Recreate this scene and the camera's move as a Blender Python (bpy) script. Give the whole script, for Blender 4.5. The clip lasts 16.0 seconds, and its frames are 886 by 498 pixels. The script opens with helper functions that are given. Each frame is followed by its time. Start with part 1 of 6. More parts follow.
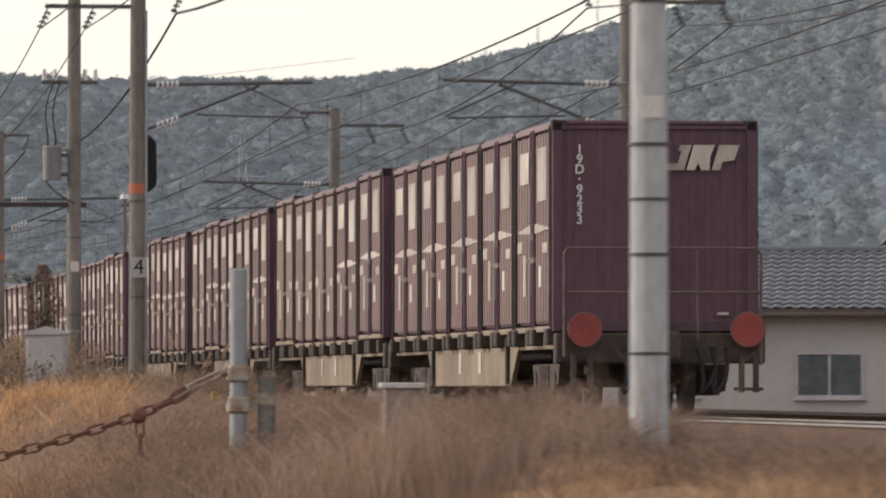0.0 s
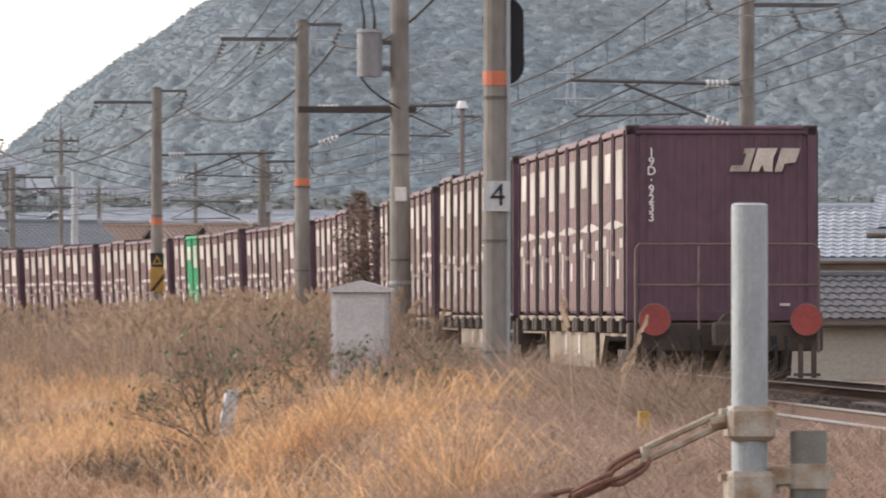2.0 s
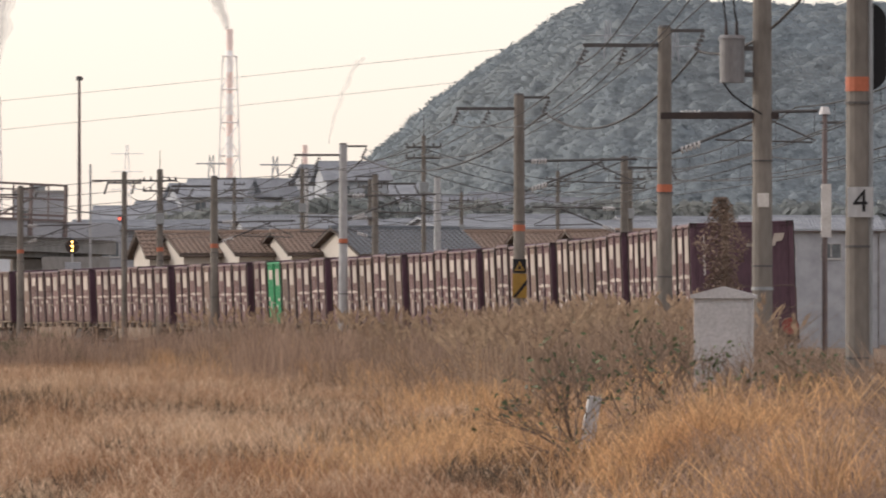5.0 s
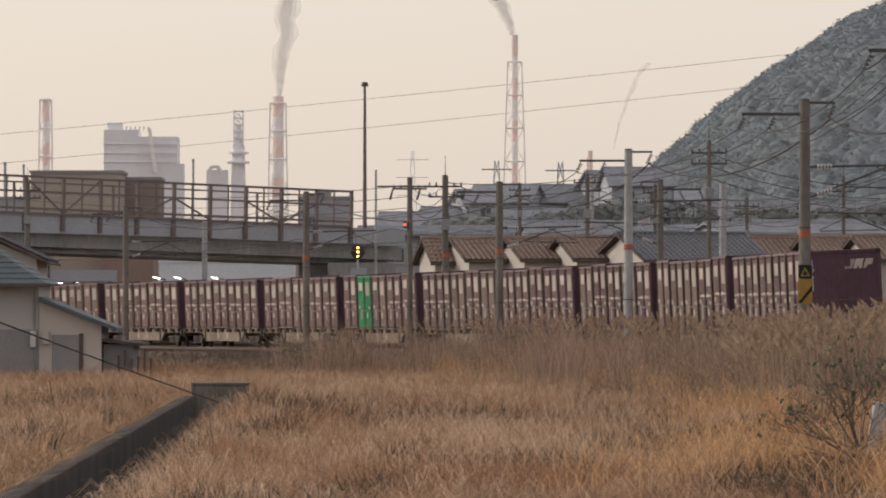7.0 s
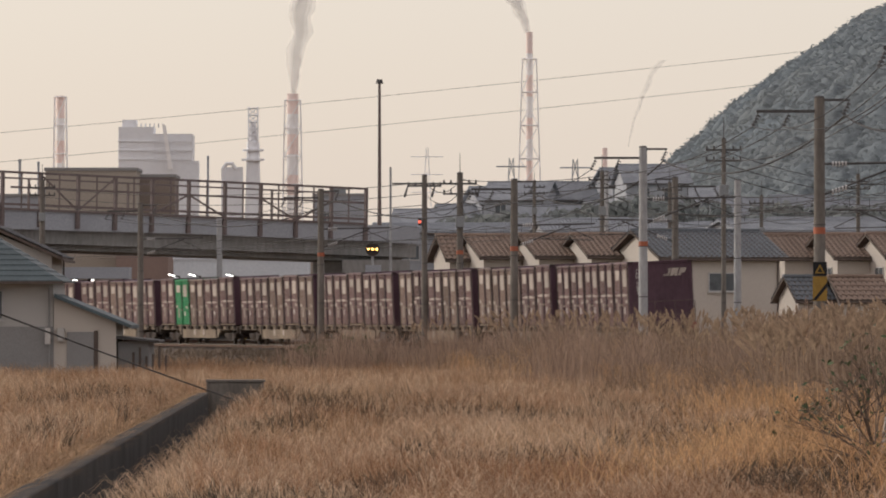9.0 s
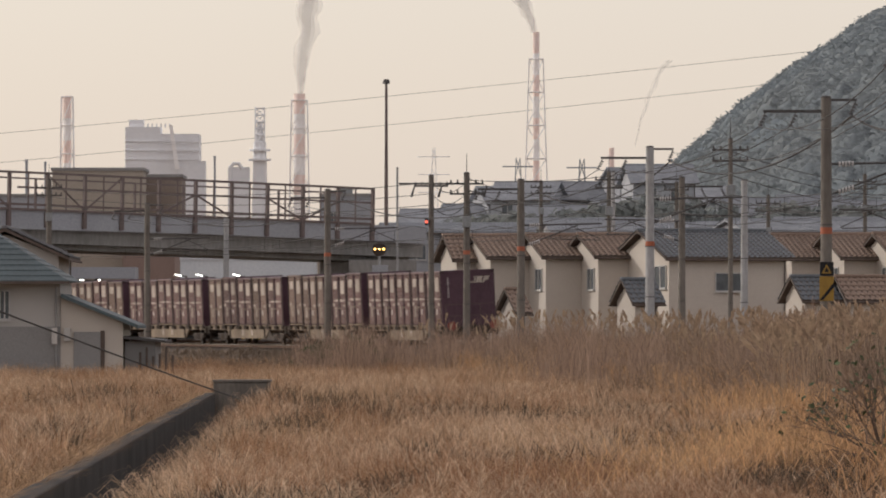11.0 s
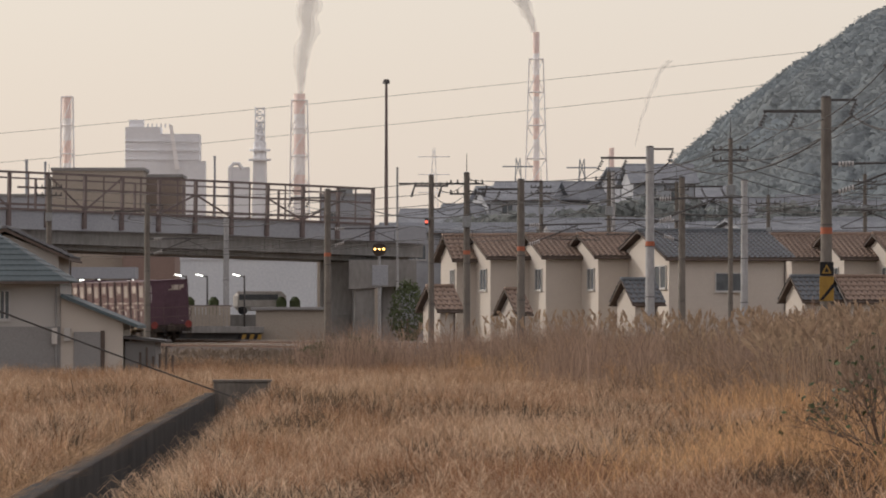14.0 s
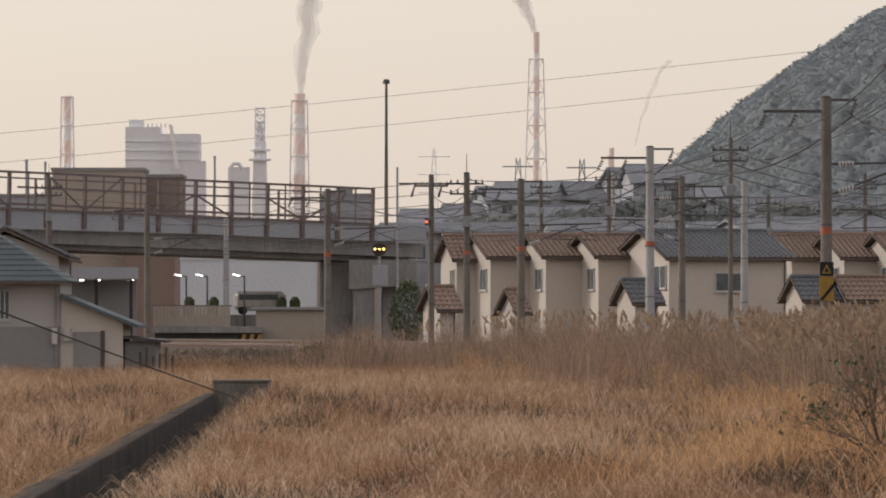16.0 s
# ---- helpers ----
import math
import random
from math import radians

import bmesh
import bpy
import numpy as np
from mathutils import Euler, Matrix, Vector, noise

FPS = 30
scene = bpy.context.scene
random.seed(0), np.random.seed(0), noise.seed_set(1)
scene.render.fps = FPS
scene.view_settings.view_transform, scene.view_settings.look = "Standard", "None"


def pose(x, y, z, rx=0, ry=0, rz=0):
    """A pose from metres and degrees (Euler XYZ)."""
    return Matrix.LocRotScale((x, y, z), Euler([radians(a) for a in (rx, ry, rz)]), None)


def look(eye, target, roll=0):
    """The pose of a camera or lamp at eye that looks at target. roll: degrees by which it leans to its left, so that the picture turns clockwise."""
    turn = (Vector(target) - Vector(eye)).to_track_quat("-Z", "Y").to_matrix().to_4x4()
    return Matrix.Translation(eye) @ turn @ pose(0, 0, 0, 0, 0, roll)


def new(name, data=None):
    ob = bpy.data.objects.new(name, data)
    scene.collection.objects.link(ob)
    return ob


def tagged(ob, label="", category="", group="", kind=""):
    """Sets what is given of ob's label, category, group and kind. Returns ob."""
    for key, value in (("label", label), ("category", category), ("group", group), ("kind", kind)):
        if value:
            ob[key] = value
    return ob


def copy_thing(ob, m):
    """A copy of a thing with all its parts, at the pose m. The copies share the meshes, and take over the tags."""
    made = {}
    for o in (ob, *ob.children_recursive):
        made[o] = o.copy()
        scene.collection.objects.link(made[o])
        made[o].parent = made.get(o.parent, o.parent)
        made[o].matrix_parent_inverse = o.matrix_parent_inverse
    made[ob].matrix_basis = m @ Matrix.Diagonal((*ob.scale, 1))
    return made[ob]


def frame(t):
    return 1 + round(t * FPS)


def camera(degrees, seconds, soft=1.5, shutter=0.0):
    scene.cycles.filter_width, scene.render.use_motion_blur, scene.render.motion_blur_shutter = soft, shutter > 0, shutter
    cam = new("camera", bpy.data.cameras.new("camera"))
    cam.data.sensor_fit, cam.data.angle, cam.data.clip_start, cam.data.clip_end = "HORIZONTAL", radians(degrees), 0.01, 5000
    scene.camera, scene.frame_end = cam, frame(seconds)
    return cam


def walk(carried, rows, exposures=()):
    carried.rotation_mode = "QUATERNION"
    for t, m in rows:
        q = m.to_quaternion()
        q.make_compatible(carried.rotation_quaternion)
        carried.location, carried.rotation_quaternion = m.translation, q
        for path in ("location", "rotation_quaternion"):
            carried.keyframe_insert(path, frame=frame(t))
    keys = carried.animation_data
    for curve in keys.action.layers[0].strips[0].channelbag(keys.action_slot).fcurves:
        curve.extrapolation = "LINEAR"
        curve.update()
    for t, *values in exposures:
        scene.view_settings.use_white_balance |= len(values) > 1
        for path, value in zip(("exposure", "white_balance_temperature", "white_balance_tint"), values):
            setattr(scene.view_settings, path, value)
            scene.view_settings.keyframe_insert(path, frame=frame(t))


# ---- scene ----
import itertools

# camera: long lens on a tripod, first carried forward, then panning left
cam = camera(7.235, 16.0, 1.9, 0.4)


def aim(x, y, z, yaw, pitch):
    return pose(x, y, z, 90 + math.degrees(pitch), 0, -math.degrees(yaw))


EYE = [(0.0, -3.830, -43.54, 0.400, 0.1415, 0.0199), (0.5, -3.430, -31.06, 0.640, 0.1401, 0.0137),
       (1.0, -3.069, -24.03, 0.887, 0.1299, 0.0109), (1.5, -1.410, -10.58, 1.124, 0.1133, 0.0089)]
PAN = [(2.0, 1184, 16), (2.5, 1076, 18), (3.0, 920, 24), (3.2, 871, 24), (5.3, 460, 3), (5.5, 392, 2), (6.0, 194, -3), (6.5, 98, -5),
       (7.0, 38, -5), (7.5, 7, -3), (8.0, 0, 0), (8.5, 0, 0), (9.0, 12, 0), (9.5, 6, 0), (11.3, 0, 0), (11.5, 0, 0), (16.0, 0, 0)]
walk(cam, [(t, aim(x, y, z, a, b)) for t, x, y, z, a, b in EYE] + [(t, aim(0, 0, 1.2, u / 12400, (130 - v) / 12400)) for t, u, v in PAN],
     exposures=[(0, 0.65, 5850, 8), (0.5, 0.97, 5750, 8), (1.5, 1.25, 5650, 8), (3.2, 1.15, 5650, 8), (5.5, 0.47, 6000, 10), (7, 0.17, 6020, 10), (16, 0.15, 6020, 10)])

# hazy late-afternoon sky, low sun ahead and to the left
SUN_FROM = Vector((-0.86, 0.42, 0.36)).normalized()
world = bpy.data.worlds.new("hazy_sky")
scene.world = world
world.use_nodes = True
wn = world.node_tree.nodes
sky = wn.new("ShaderNodeTexSky")
sky.sky_type, sky.sun_disc = "NISHITA", False
sky.sun_elevation = math.asin(SUN_FROM.z)
sky.sun_rotation = math.atan2(SUN_FROM.x, SUN_FROM.y)
sky.air_density, sky.dust_density, sky.ozone_density = 1.0, 2.0, 1.0
world.node_tree.links.new(sky.outputs[0], wn["Background"].inputs[0])
wn["Background"].inputs[1].default_value = 0.05
veil = wn.new("ShaderNodeBackground")  # even warm haze over the whole sky
veil.inputs[0].default_value, veil.inputs[1].default_value = (0.80, 0.655, 0.548, 1), 0.70
both = wn.new("ShaderNodeAddShader")
world.node_tree.links.new(wn["Background"].outputs[0], both.inputs[0])
world.node_tree.links.new(veil.outputs[0], both.inputs[1])
world.node_tree.links.new(both.outputs[0], wn["World Output"].inputs[0])
sun = new("sun", bpy.data.lights.new("sun", "SUN"))
sun.data.energy, sun.data.angle, sun.data.color = 1.42, radians(4), (1, 0.9, 0.8)
sun.matrix_world = look(SUN_FROM * 100, (0, 0, 0))


# ---- materials ----
def material(name, colour, rough=0.8, second=None, scale=3.0, metal=0.0, bump=0.0, vary=0.0, island=False, fine=None, through_light=0.0, stretch=(1, 1, 1)):
    """A surface with variation at two scales, fine relief and a random shade for each piece."""
    m = bpy.data.materials.new(name)
    m.use_nodes = True
    n, l = m.node_tree.nodes, m.node_tree.links
    p = n["Principled BSDF"]
    p.inputs["Roughness"].default_value, p.inputs["Metallic"].default_value = rough, metal
    p.inputs["Specular IOR Level"].default_value = 0.3
    co = n.new("ShaderNodeTexCoord")
    mp = n.new("ShaderNodeMapping")
    mp.inputs["Scale"].default_value = stretch
    l.new(co.outputs["Object"], mp.inputs[0])
    big, small = n.new("ShaderNodeTexNoise"), n.new("ShaderNodeTexNoise")
    big.inputs["Scale"].default_value, small.inputs["Scale"].default_value = scale, fine or scale * 11
    big.inputs["Detail"].default_value, small.inputs["Detail"].default_value = 5, 3
    l.new(mp.outputs[0], big.inputs["Vector"])
    l.new(mp.outputs[0], small.inputs["Vector"])
    ramp = n.new("ShaderNodeValToRGB")
    ramp.color_ramp.elements[0].position, ramp.color_ramp.elements[1].position = 0.35, 0.68
    ramp.color_ramp.elements[0].color = (*colour, 1)
    ramp.color_ramp.elements[1].color = (*(second or [c * 0.72 for c in colour]), 1)
    l.new(big.outputs[0], ramp.inputs[0])
    grain = n.new("ShaderNodeMix")
    grain.data_type, grain.blend_type = "RGBA", "OVERLAY"
    grain.inputs["Factor"].default_value = 0.35
    l.new(ramp.outputs[0], grain.inputs[6])
    l.new(small.outputs[0], grain.inputs[7])
    out = grain.outputs[2]
    if vary:
        src = n.new("ShaderNodeNewGeometry").outputs["Random Per Island"] if island else n.new("ShaderNodeObjectInfo").outputs["Random"]
        rng = n.new("ShaderNodeMapRange")
        rng.inputs[3].default_value, rng.inputs[4].default_value = 1 - vary, 1 + vary
        l.new(src, rng.inputs[0])
        hsv = n.new("ShaderNodeHueSaturation")
        l.new(rng.outputs[0], hsv.inputs["Value"])
        l.new(out, hsv.inputs["Color"])
        out = hsv.outputs[0]
    l.new(out, p.inputs["Base Color"])
    if bump:
        b = n.new("ShaderNodeBump")
        b.inputs["Strength"].default_value, b.inputs["Distance"].default_value = bump, 0.02
        l.new(small.outputs[0], b.inputs["Height"])
        l.new(b.outputs[0], p.inputs["Normal"])
    if through_light:
        t = n.new("ShaderNodeBsdfTranslucent")
        mix = n.new("ShaderNodeMixShader")
        mix.inputs[0].default_value = through_light
        l.new(out, t.inputs[0])
        l.new(p.outputs[0], mix.inputs[1])
        l.new(t.outputs[0], mix.inputs[2])
        l.new(mix.outputs[0], n["Material Output"].inputs[0])
    return m


def glow(name, colour, strength):
    m = bpy.data.materials.new(name)
    m.use_nodes = True
    p = m.node_tree.nodes["Principled BSDF"]
    p.inputs["Base Color"].default_value = p.inputs["Emission Color"].default_value = (*colour, 1)
    p.inputs["Emission Strength"].default_value = strength
    return m


M = dict(
    earth=material("dry_earth", (0.16, 0.10, 0.06), 0.95, (0.10, 0.075, 0.05), 0.4, bump=0.5),
    straw=material("dry_grass", (0.50, 0.335, 0.195), 0.75, (0.30, 0.188, 0.112), 0.30, vary=0.65, island=True, through_light=0.22),
    reed=material("dry_reed", (0.32, 0.232, 0.165), 0.8, (0.215, 0.158, 0.115), 0.3, vary=0.5, island=True, through_light=0.3),
    tuft=material("pale_tuft_grass", (0.62, 0.41, 0.22), 0.7, (0.46, 0.27, 0.135), 0.7, vary=0.5, island=True, through_light=0.3),
    russet=material("russet_grass", (0.40, 0.232, 0.132), 0.8, (0.27, 0.155, 0.092), 0.35, vary=0.55, island=True, through_light=0.2),
    # bleached blades, with glints of light brightened into their base colour
    tip=material("bleached_glint_tip", (0.66, 0.50, 0.35), 0.7, (0.54, 0.37, 0.24), 0.4, vary=0.35, island=True, through_light=0.3),
    weed=material("dark_withered_weed", (0.105, 0.082, 0.058), 0.9, (0.075, 0.065, 0.045), 0.4, vary=0.4, island=True),
    tangle=material("withered_weed_stem", (0.40, 0.29, 0.215), 0.85, (0.28, 0.20, 0.15), 0.4, vary=0.4, island=True, through_light=0.25),
    can=material("grey_transformer_paint", (0.20, 0.195, 0.195), 0.55, (0.16, 0.155, 0.155), 3, stretch=(1, 1, 0.3)),
    faint=None,
    plume=material("reed_plume", (0.42, 0.32, 0.22), 0.9, (0.32, 0.23, 0.16), 2, vary=0.3, island=True, through_light=0.25),
    verge=material("dull_verge_grass", (0.23, 0.182, 0.135), 0.9, (0.17, 0.138, 0.105), 0.3, vary=0.3, island=True),
    brush=material("dull_brown_brush", (0.275, 0.188, 0.135), 0.9, (0.185, 0.128, 0.093), 0.4, vary=0.45, island=True, through_light=0.2),
    tan=material("tan_brown_cladding", (0.27, 0.222, 0.186), 0.85, (0.24, 0.198, 0.168), 0.3, fine=12),
    twig=material("bare_twig", (0.19, 0.14, 0.105), 0.9, vary=0.3, island=True),
    leaf=material("evergreen_leaf", (0.09, 0.11, 0.045), 0.6, (0.06, 0.08, 0.035), 3, vary=0.4, island=True),
    vine=material("withered_vine", (0.21, 0.155, 0.115), 0.9, (0.14, 0.10, 0.078), 2, vary=0.4, island=True),
    # town trees: foliage colour greyed and lightened for the haze in front
    grove=material("hazed_tree_foliage", (0.20, 0.222, 0.222), 0.9, (0.22, 0.228, 0.212), 0.05, vary=0.12, island=True, through_light=0.35),
    dullpipe=material("dull_stained_pipe", (0.17, 0.172, 0.155), 0.65, (0.125, 0.105, 0.085), 6, metal=0.2, bump=0.1),
    # hill colours are lightened and blued to paint in the distance haze
    wood=material("hazed_hill_foliage", (0.212, 0.250, 0.272), 0.9, (0.228, 0.250, 0.251), 0.012, vary=0.06, island=True, fine=0.05, through_light=0.4),
    canopy=material("hazed_hill_canopy", (0.150, 0.179, 0.196), 0.95, (0.162, 0.180, 0.184), 0.02, fine=0.9),
    hill=material("hazed_hill_ground", (0.19, 0.212, 0.222), 0.95, (0.205, 0.215, 0.212), 0.01, fine=0.1),
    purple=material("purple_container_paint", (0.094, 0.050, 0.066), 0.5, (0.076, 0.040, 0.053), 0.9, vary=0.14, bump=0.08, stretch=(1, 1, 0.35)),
    # streaky weathered sides, base colour lightened above the ends for the sun's sheen
    purple_side=material("sheen_weathered_side", (0.165, 0.098, 0.092), 0.42, (0.108, 0.062, 0.062), 1.1, vary=0.2, bump=0.1, stretch=(1, 1, 0.22)),
    brown=material("brown_container_paint", (0.195, 0.135, 0.108), 0.45, (0.13, 0.086, 0.07), 1.0, vary=0.2, bump=0.1, stretch=(1, 1, 0.25)),
    green=material("green_container_paint", (0.02, 0.25, 0.09), 0.5, (0.015, 0.19, 0.07), 1.5, bump=0.08),
    darkgap=material("dark_steel", (0.035, 0.028, 0.028), 0.7, (0.055, 0.04, 0.035), 2, bump=0.2),
    cream=material("cream_marking", (0.47, 0.41, 0.35), 0.55, (0.30, 0.25, 0.215), 4.0, vary=0.2, stretch=(1, 1, 0.5)),
    white=material("white_marking", (0.62, 0.59, 0.55), 0.6, (0.50, 0.47, 0.43), 3),
    under=material("grimy_underframe", (0.045, 0.036, 0.031), 0.85, (0.075, 0.055, 0.042), 2, bump=0.3),
    frame=material("dusty_wagon_frame", (0.25, 0.195, 0.135), 0.75, (0.15, 0.112, 0.08), 1.2, bump=0.15, stretch=(1, 1, 0.3)),
    red=material("red_disc_paint", (0.25, 0.048, 0.038), 0.5, (0.19, 0.04, 0.034), 3),
    rustyrail=material("rusty_handrail", (0.14, 0.10, 0.09), 0.7, (0.09, 0.06, 0.055), 6),
    railtop=material("worn_rail_head", (0.24, 0.22, 0.20), 0.42, metal=0.7),
    rail=material("rusty_rail", (0.13, 0.075, 0.05), 0.85, (0.09, 0.055, 0.04), 4, bump=0.2),
    ballast=material("grey_ballast", (0.125, 0.10, 0.085), 0.95, (0.075, 0.06, 0.05), 5, vary=0.3, island=True),
    sleeper=material("concrete_sleeper", (0.27, 0.24, 0.21), 0.9, (0.18, 0.15, 0.13), 3, bump=0.2),
    concrete=material("weathered_concrete_pole", (0.19, 0.172, 0.15), 0.85, (0.125, 0.112, 0.097), 1.2, vary=0.1, bump=0.15, stretch=(1, 1, 0.3)),
    palepole=material("pale_concrete_pole", (0.40, 0.40, 0.40), 0.8, (0.32, 0.32, 0.315), 1.2, bump=0.1, stretch=(1, 1, 0.3)),
    darkconc=material("dark_concrete", (0.085, 0.083, 0.08), 0.9, (0.06, 0.059, 0.058), 0.5, bump=0.2, stretch=(1, 1, 0.4)),
    galv=material("galvanised_steel", (0.29, 0.305, 0.31), 0.5, (0.225, 0.235, 0.24), 9, metal=0.2, bump=0.05, stretch=(1, 1, 0.3)),
    galvrust=material("rust_streaked_zinc", (0.33, 0.30, 0.25), 0.6, (0.20, 0.13, 0.075), 7, metal=0.2, bump=0.1),
    rust=material("rusty_chain", (0.17, 0.085, 0.055), 0.85, (0.10, 0.055, 0.04), 30, bump=0.2),
    orange=material("orange_band", (0.43, 0.135, 0.07), 0.7, (0.34, 0.11, 0.06), 4),
    steel=material("grey_steel_arm", (0.095, 0.09, 0.088), 0.6, (0.065, 0.06, 0.058), 5, metal=0.2),
    porcelain=material("white_insulator", (0.62, 0.60, 0.58), 0.3),
    wire=material("dark_wire", (0.035, 0.032, 0.03), 0.7),
    black=material("black_signal_paint", (0.012, 0.012, 0.014), 0.6),
    cabinet=material("pale_grey_cabinet", (0.48, 0.47, 0.47), 0.6, (0.40, 0.39, 0.38), 2, bump=0.05),
    yellow=material("yellow_sign", (0.34, 0.21, 0.04), 0.6, (0.27, 0.165, 0.035), 4),
    plaster=material("cream_plaster", (0.55, 0.50, 0.435), 0.9, (0.52, 0.47, 0.41), 0.35, bump=0.03, vary=0.04, fine=45),
    plaster_white=material("pale_plaster", (0.47, 0.45, 0.42), 0.9, (0.43, 0.412, 0.385), 0.4, bump=0.04, vary=0.06, fine=45),
    greyplaster=material("grey_plaster", (0.29, 0.283, 0.275), 0.9, (0.25, 0.243, 0.236), 0.5, bump=0.05, fine=30),
    tile_brown=material("brown_roof_tile", (0.285, 0.212, 0.165), 0.7, (0.235, 0.172, 0.134), 0.8, vary=0.12),
    tile_blue=material("blue_grey_roof_tile", (0.15, 0.165, 0.18), 0.6, (0.125, 0.138, 0.15), 0.8, vary=0.12),
    tile_green=material("dark_slate_green_roof", (0.088, 0.115, 0.124), 0.6, (0.076, 0.098, 0.105), 0.8, vary=0.08),
    tile_grey=material("grey_roof_tile", (0.15, 0.15, 0.155), 0.6, (0.11, 0.11, 0.115), 0.8, vary=0.15),
    timber=material("dark_timber", (0.125, 0.098, 0.082), 0.85),
    glass=material("dim_window_glass", (0.13, 0.145, 0.155), 0.12),
    alu=material("aluminium_frame", (0.55, 0.54, 0.52), 0.5),
    girder=material("grey_bridge_girder", (0.35, 0.36, 0.385), 0.8, (0.315, 0.325, 0.345), 0.3, bump=0.03, fine=12),
    pier=material("bridge_concrete", (0.30, 0.29, 0.275), 0.9, (0.225, 0.218, 0.208), 0.4, bump=0.15, stretch=(1, 1, 0.35)),
    brownsteel=material("red_brown_steel", (0.185, 0.148, 0.138), 0.8, (0.145, 0.118, 0.112), 2),
    brick=material("red_brown_cladding", (0.285, 0.205, 0.172), 0.85, (0.25, 0.18, 0.152), 0.4, fine=12),
    beige=material("beige_cladding", (0.385, 0.34, 0.285), 0.85, (0.345, 0.305, 0.255), 0.3, fine=12),
    paleblue=material("pale_blue_sheet_roof", (0.64, 0.67, 0.70), 0.55, (0.58, 0.61, 0.64), 0.2, fine=6),
    # plant and stacks: distance haze is mixed into these near-white base colours
    plant=material("haze_pale_plant", (0.86, 0.86, 0.87), 0.9, (0.79, 0.795, 0.81), 0.03),
    stack_white=material("hazed_white_stack", (0.95, 0.93, 0.91), 0.9, (0.92, 0.90, 0.88), 0.03),
    stack_red=material("hazed_red_stack", (0.92, 0.76, 0.70), 0.9, (0.89, 0.74, 0.68), 0.03),
    smoke=None,
    # wall and roof colours carry the blue-grey of haze, painted in
    farwall=material("haze_grey_wall", (0.36, 0.37, 0.39), 0.9, (0.33, 0.34, 0.355), 0.1, vary=0.12),
    farroof=material("haze_grey_roof", (0.31, 0.325, 0.35), 0.85, (0.285, 0.30, 0.322), 0.1, vary=0.10),
    lamp=glow("lit_platform_lamp", (1, 0.93, 0.8), 5.0),
    amber=glow("lit_amber_lamp", (1, 0.55, 0.12), 6.0),
    redlamp=glow("lit_red_lamp", (1, 0.16, 0.09), 1.1),
)

M["smoke"] = material("thin_grey_steam", (0.80, 0.76, 0.74), 1.0, (0.70, 0.68, 0.67), 0.02)
M["smoke"].node_tree.nodes["Principled BSDF"].inputs["Alpha"].default_value = 0.13

M["faint"] = material("faint_steam", (0.74, 0.70, 0.68), 1.0, (0.66, 0.63, 0.62), 0.02)
M["faint"].node_tree.nodes["Principled BSDF"].inputs["Alpha"].default_value = 0.05
M["darkconc"].node_tree.nodes["Principled BSDF"].inputs["Specular IOR Level"].default_value = 0.02


# ---- mesh helpers ----
def link(name, bm, mat, parent=None, label="", smooth=False):
    me = bpy.data.meshes.new(name)
    bm.to_mesh(me)
    bm.free()
    me.materials.append(mat)
    if smooth:
        for p in me.polygons:
            p.use_smooth = True
    ob = new(name, me)
    ob.parent = parent
    return tagged(ob, label)


part = link


def empty(name, m, label, category, group="", kind=""):
    ob = new(name)
    ob.empty_display_size = 0.2
    ob.matrix_world = m
    return tagged(ob, label, category, group, kind)


def box(bm, x0, x1, y0, y1, z0, z1, bevel=0.0, m=None):
    g = bmesh.ops.create_cube(bm, size=1.0)["verts"]
    mat = Matrix.Translation(((x0 + x1) / 2, (y0 + y1) / 2, (z0 + z1) / 2)) @ Matrix.Diagonal((x1 - x0, y1 - y0, z1 - z0, 1))
    bmesh.ops.transform(bm, matrix=(m @ mat if m else mat), verts=g)
    if bevel:
        es = list({e for v in g for e in v.link_edges})
        bmesh.ops.bevel(bm, geom=es, offset=bevel, segments=1, affect="EDGES", profile=0.5)
    return bm


def tube(bm, a, b, r0, r1=None, seg=8):
    a, b = Vector(a), Vector(b)
    d = b - a
    m = Matrix.Translation((a + b) / 2) @ d.to_track_quat("Z", "Y").to_matrix().to_4x4()
    bmesh.ops.create_cone(bm, cap_ends=True, segments=seg, radius1=r0, radius2=r0 if r1 is None else r1, depth=d.length, matrix=m)
    return bm


def path_tube(bm, pts, r, seg=6):
    """One continuous tube along the points, closed at both ends."""
    pts = [Vector(p) for p in pts]
    rings, across = [], None
    for i, p in enumerate(pts):
        d = (pts[min(i + 1, len(pts) - 1)] - pts[max(i - 1, 0)]).normalized()
        across = d.orthogonal() if across is None else across - d * across.dot(d)
        if across.length < 1e-4:
            across = d.orthogonal()
        across.normalize()
        other = d.cross(across)
        rings.append([bm.verts.new(p + (across * math.cos(2 * math.pi * k / seg) + other * math.sin(2 * math.pi * k / seg)) * r) for k in range(seg)])
    for a, b in zip(rings, rings[1:]):
        for k in range(seg):
            bm.faces.new((a[k], a[(k + 1) % seg], b[(k + 1) % seg], b[k]))
    bm.faces.new(rings[0][::-1])
    bm.faces.new(rings[-1])
    return bm


def prism(bm, outline, y0, y1, m=None):
    """The outline (x, z) pushed out from y0 to y1."""
    a = [bm.verts.new((x, y0, z)) for x, z in outline]
    b = [bm.verts.new((x, y1, z)) for x, z in outline]
    n = len(a)
    bm.faces.new(a)
    bm.faces.new(b[::-1])
    for i in range(n):
        bm.faces.new((a[i], b[i], b[(i + 1) % n], a[(i + 1) % n]))
    if m:
        bmesh.ops.transform(bm, matrix=m, verts=a + b)
    bmesh.ops.recalc_face_normals(bm, faces=bm.faces)
    return bm


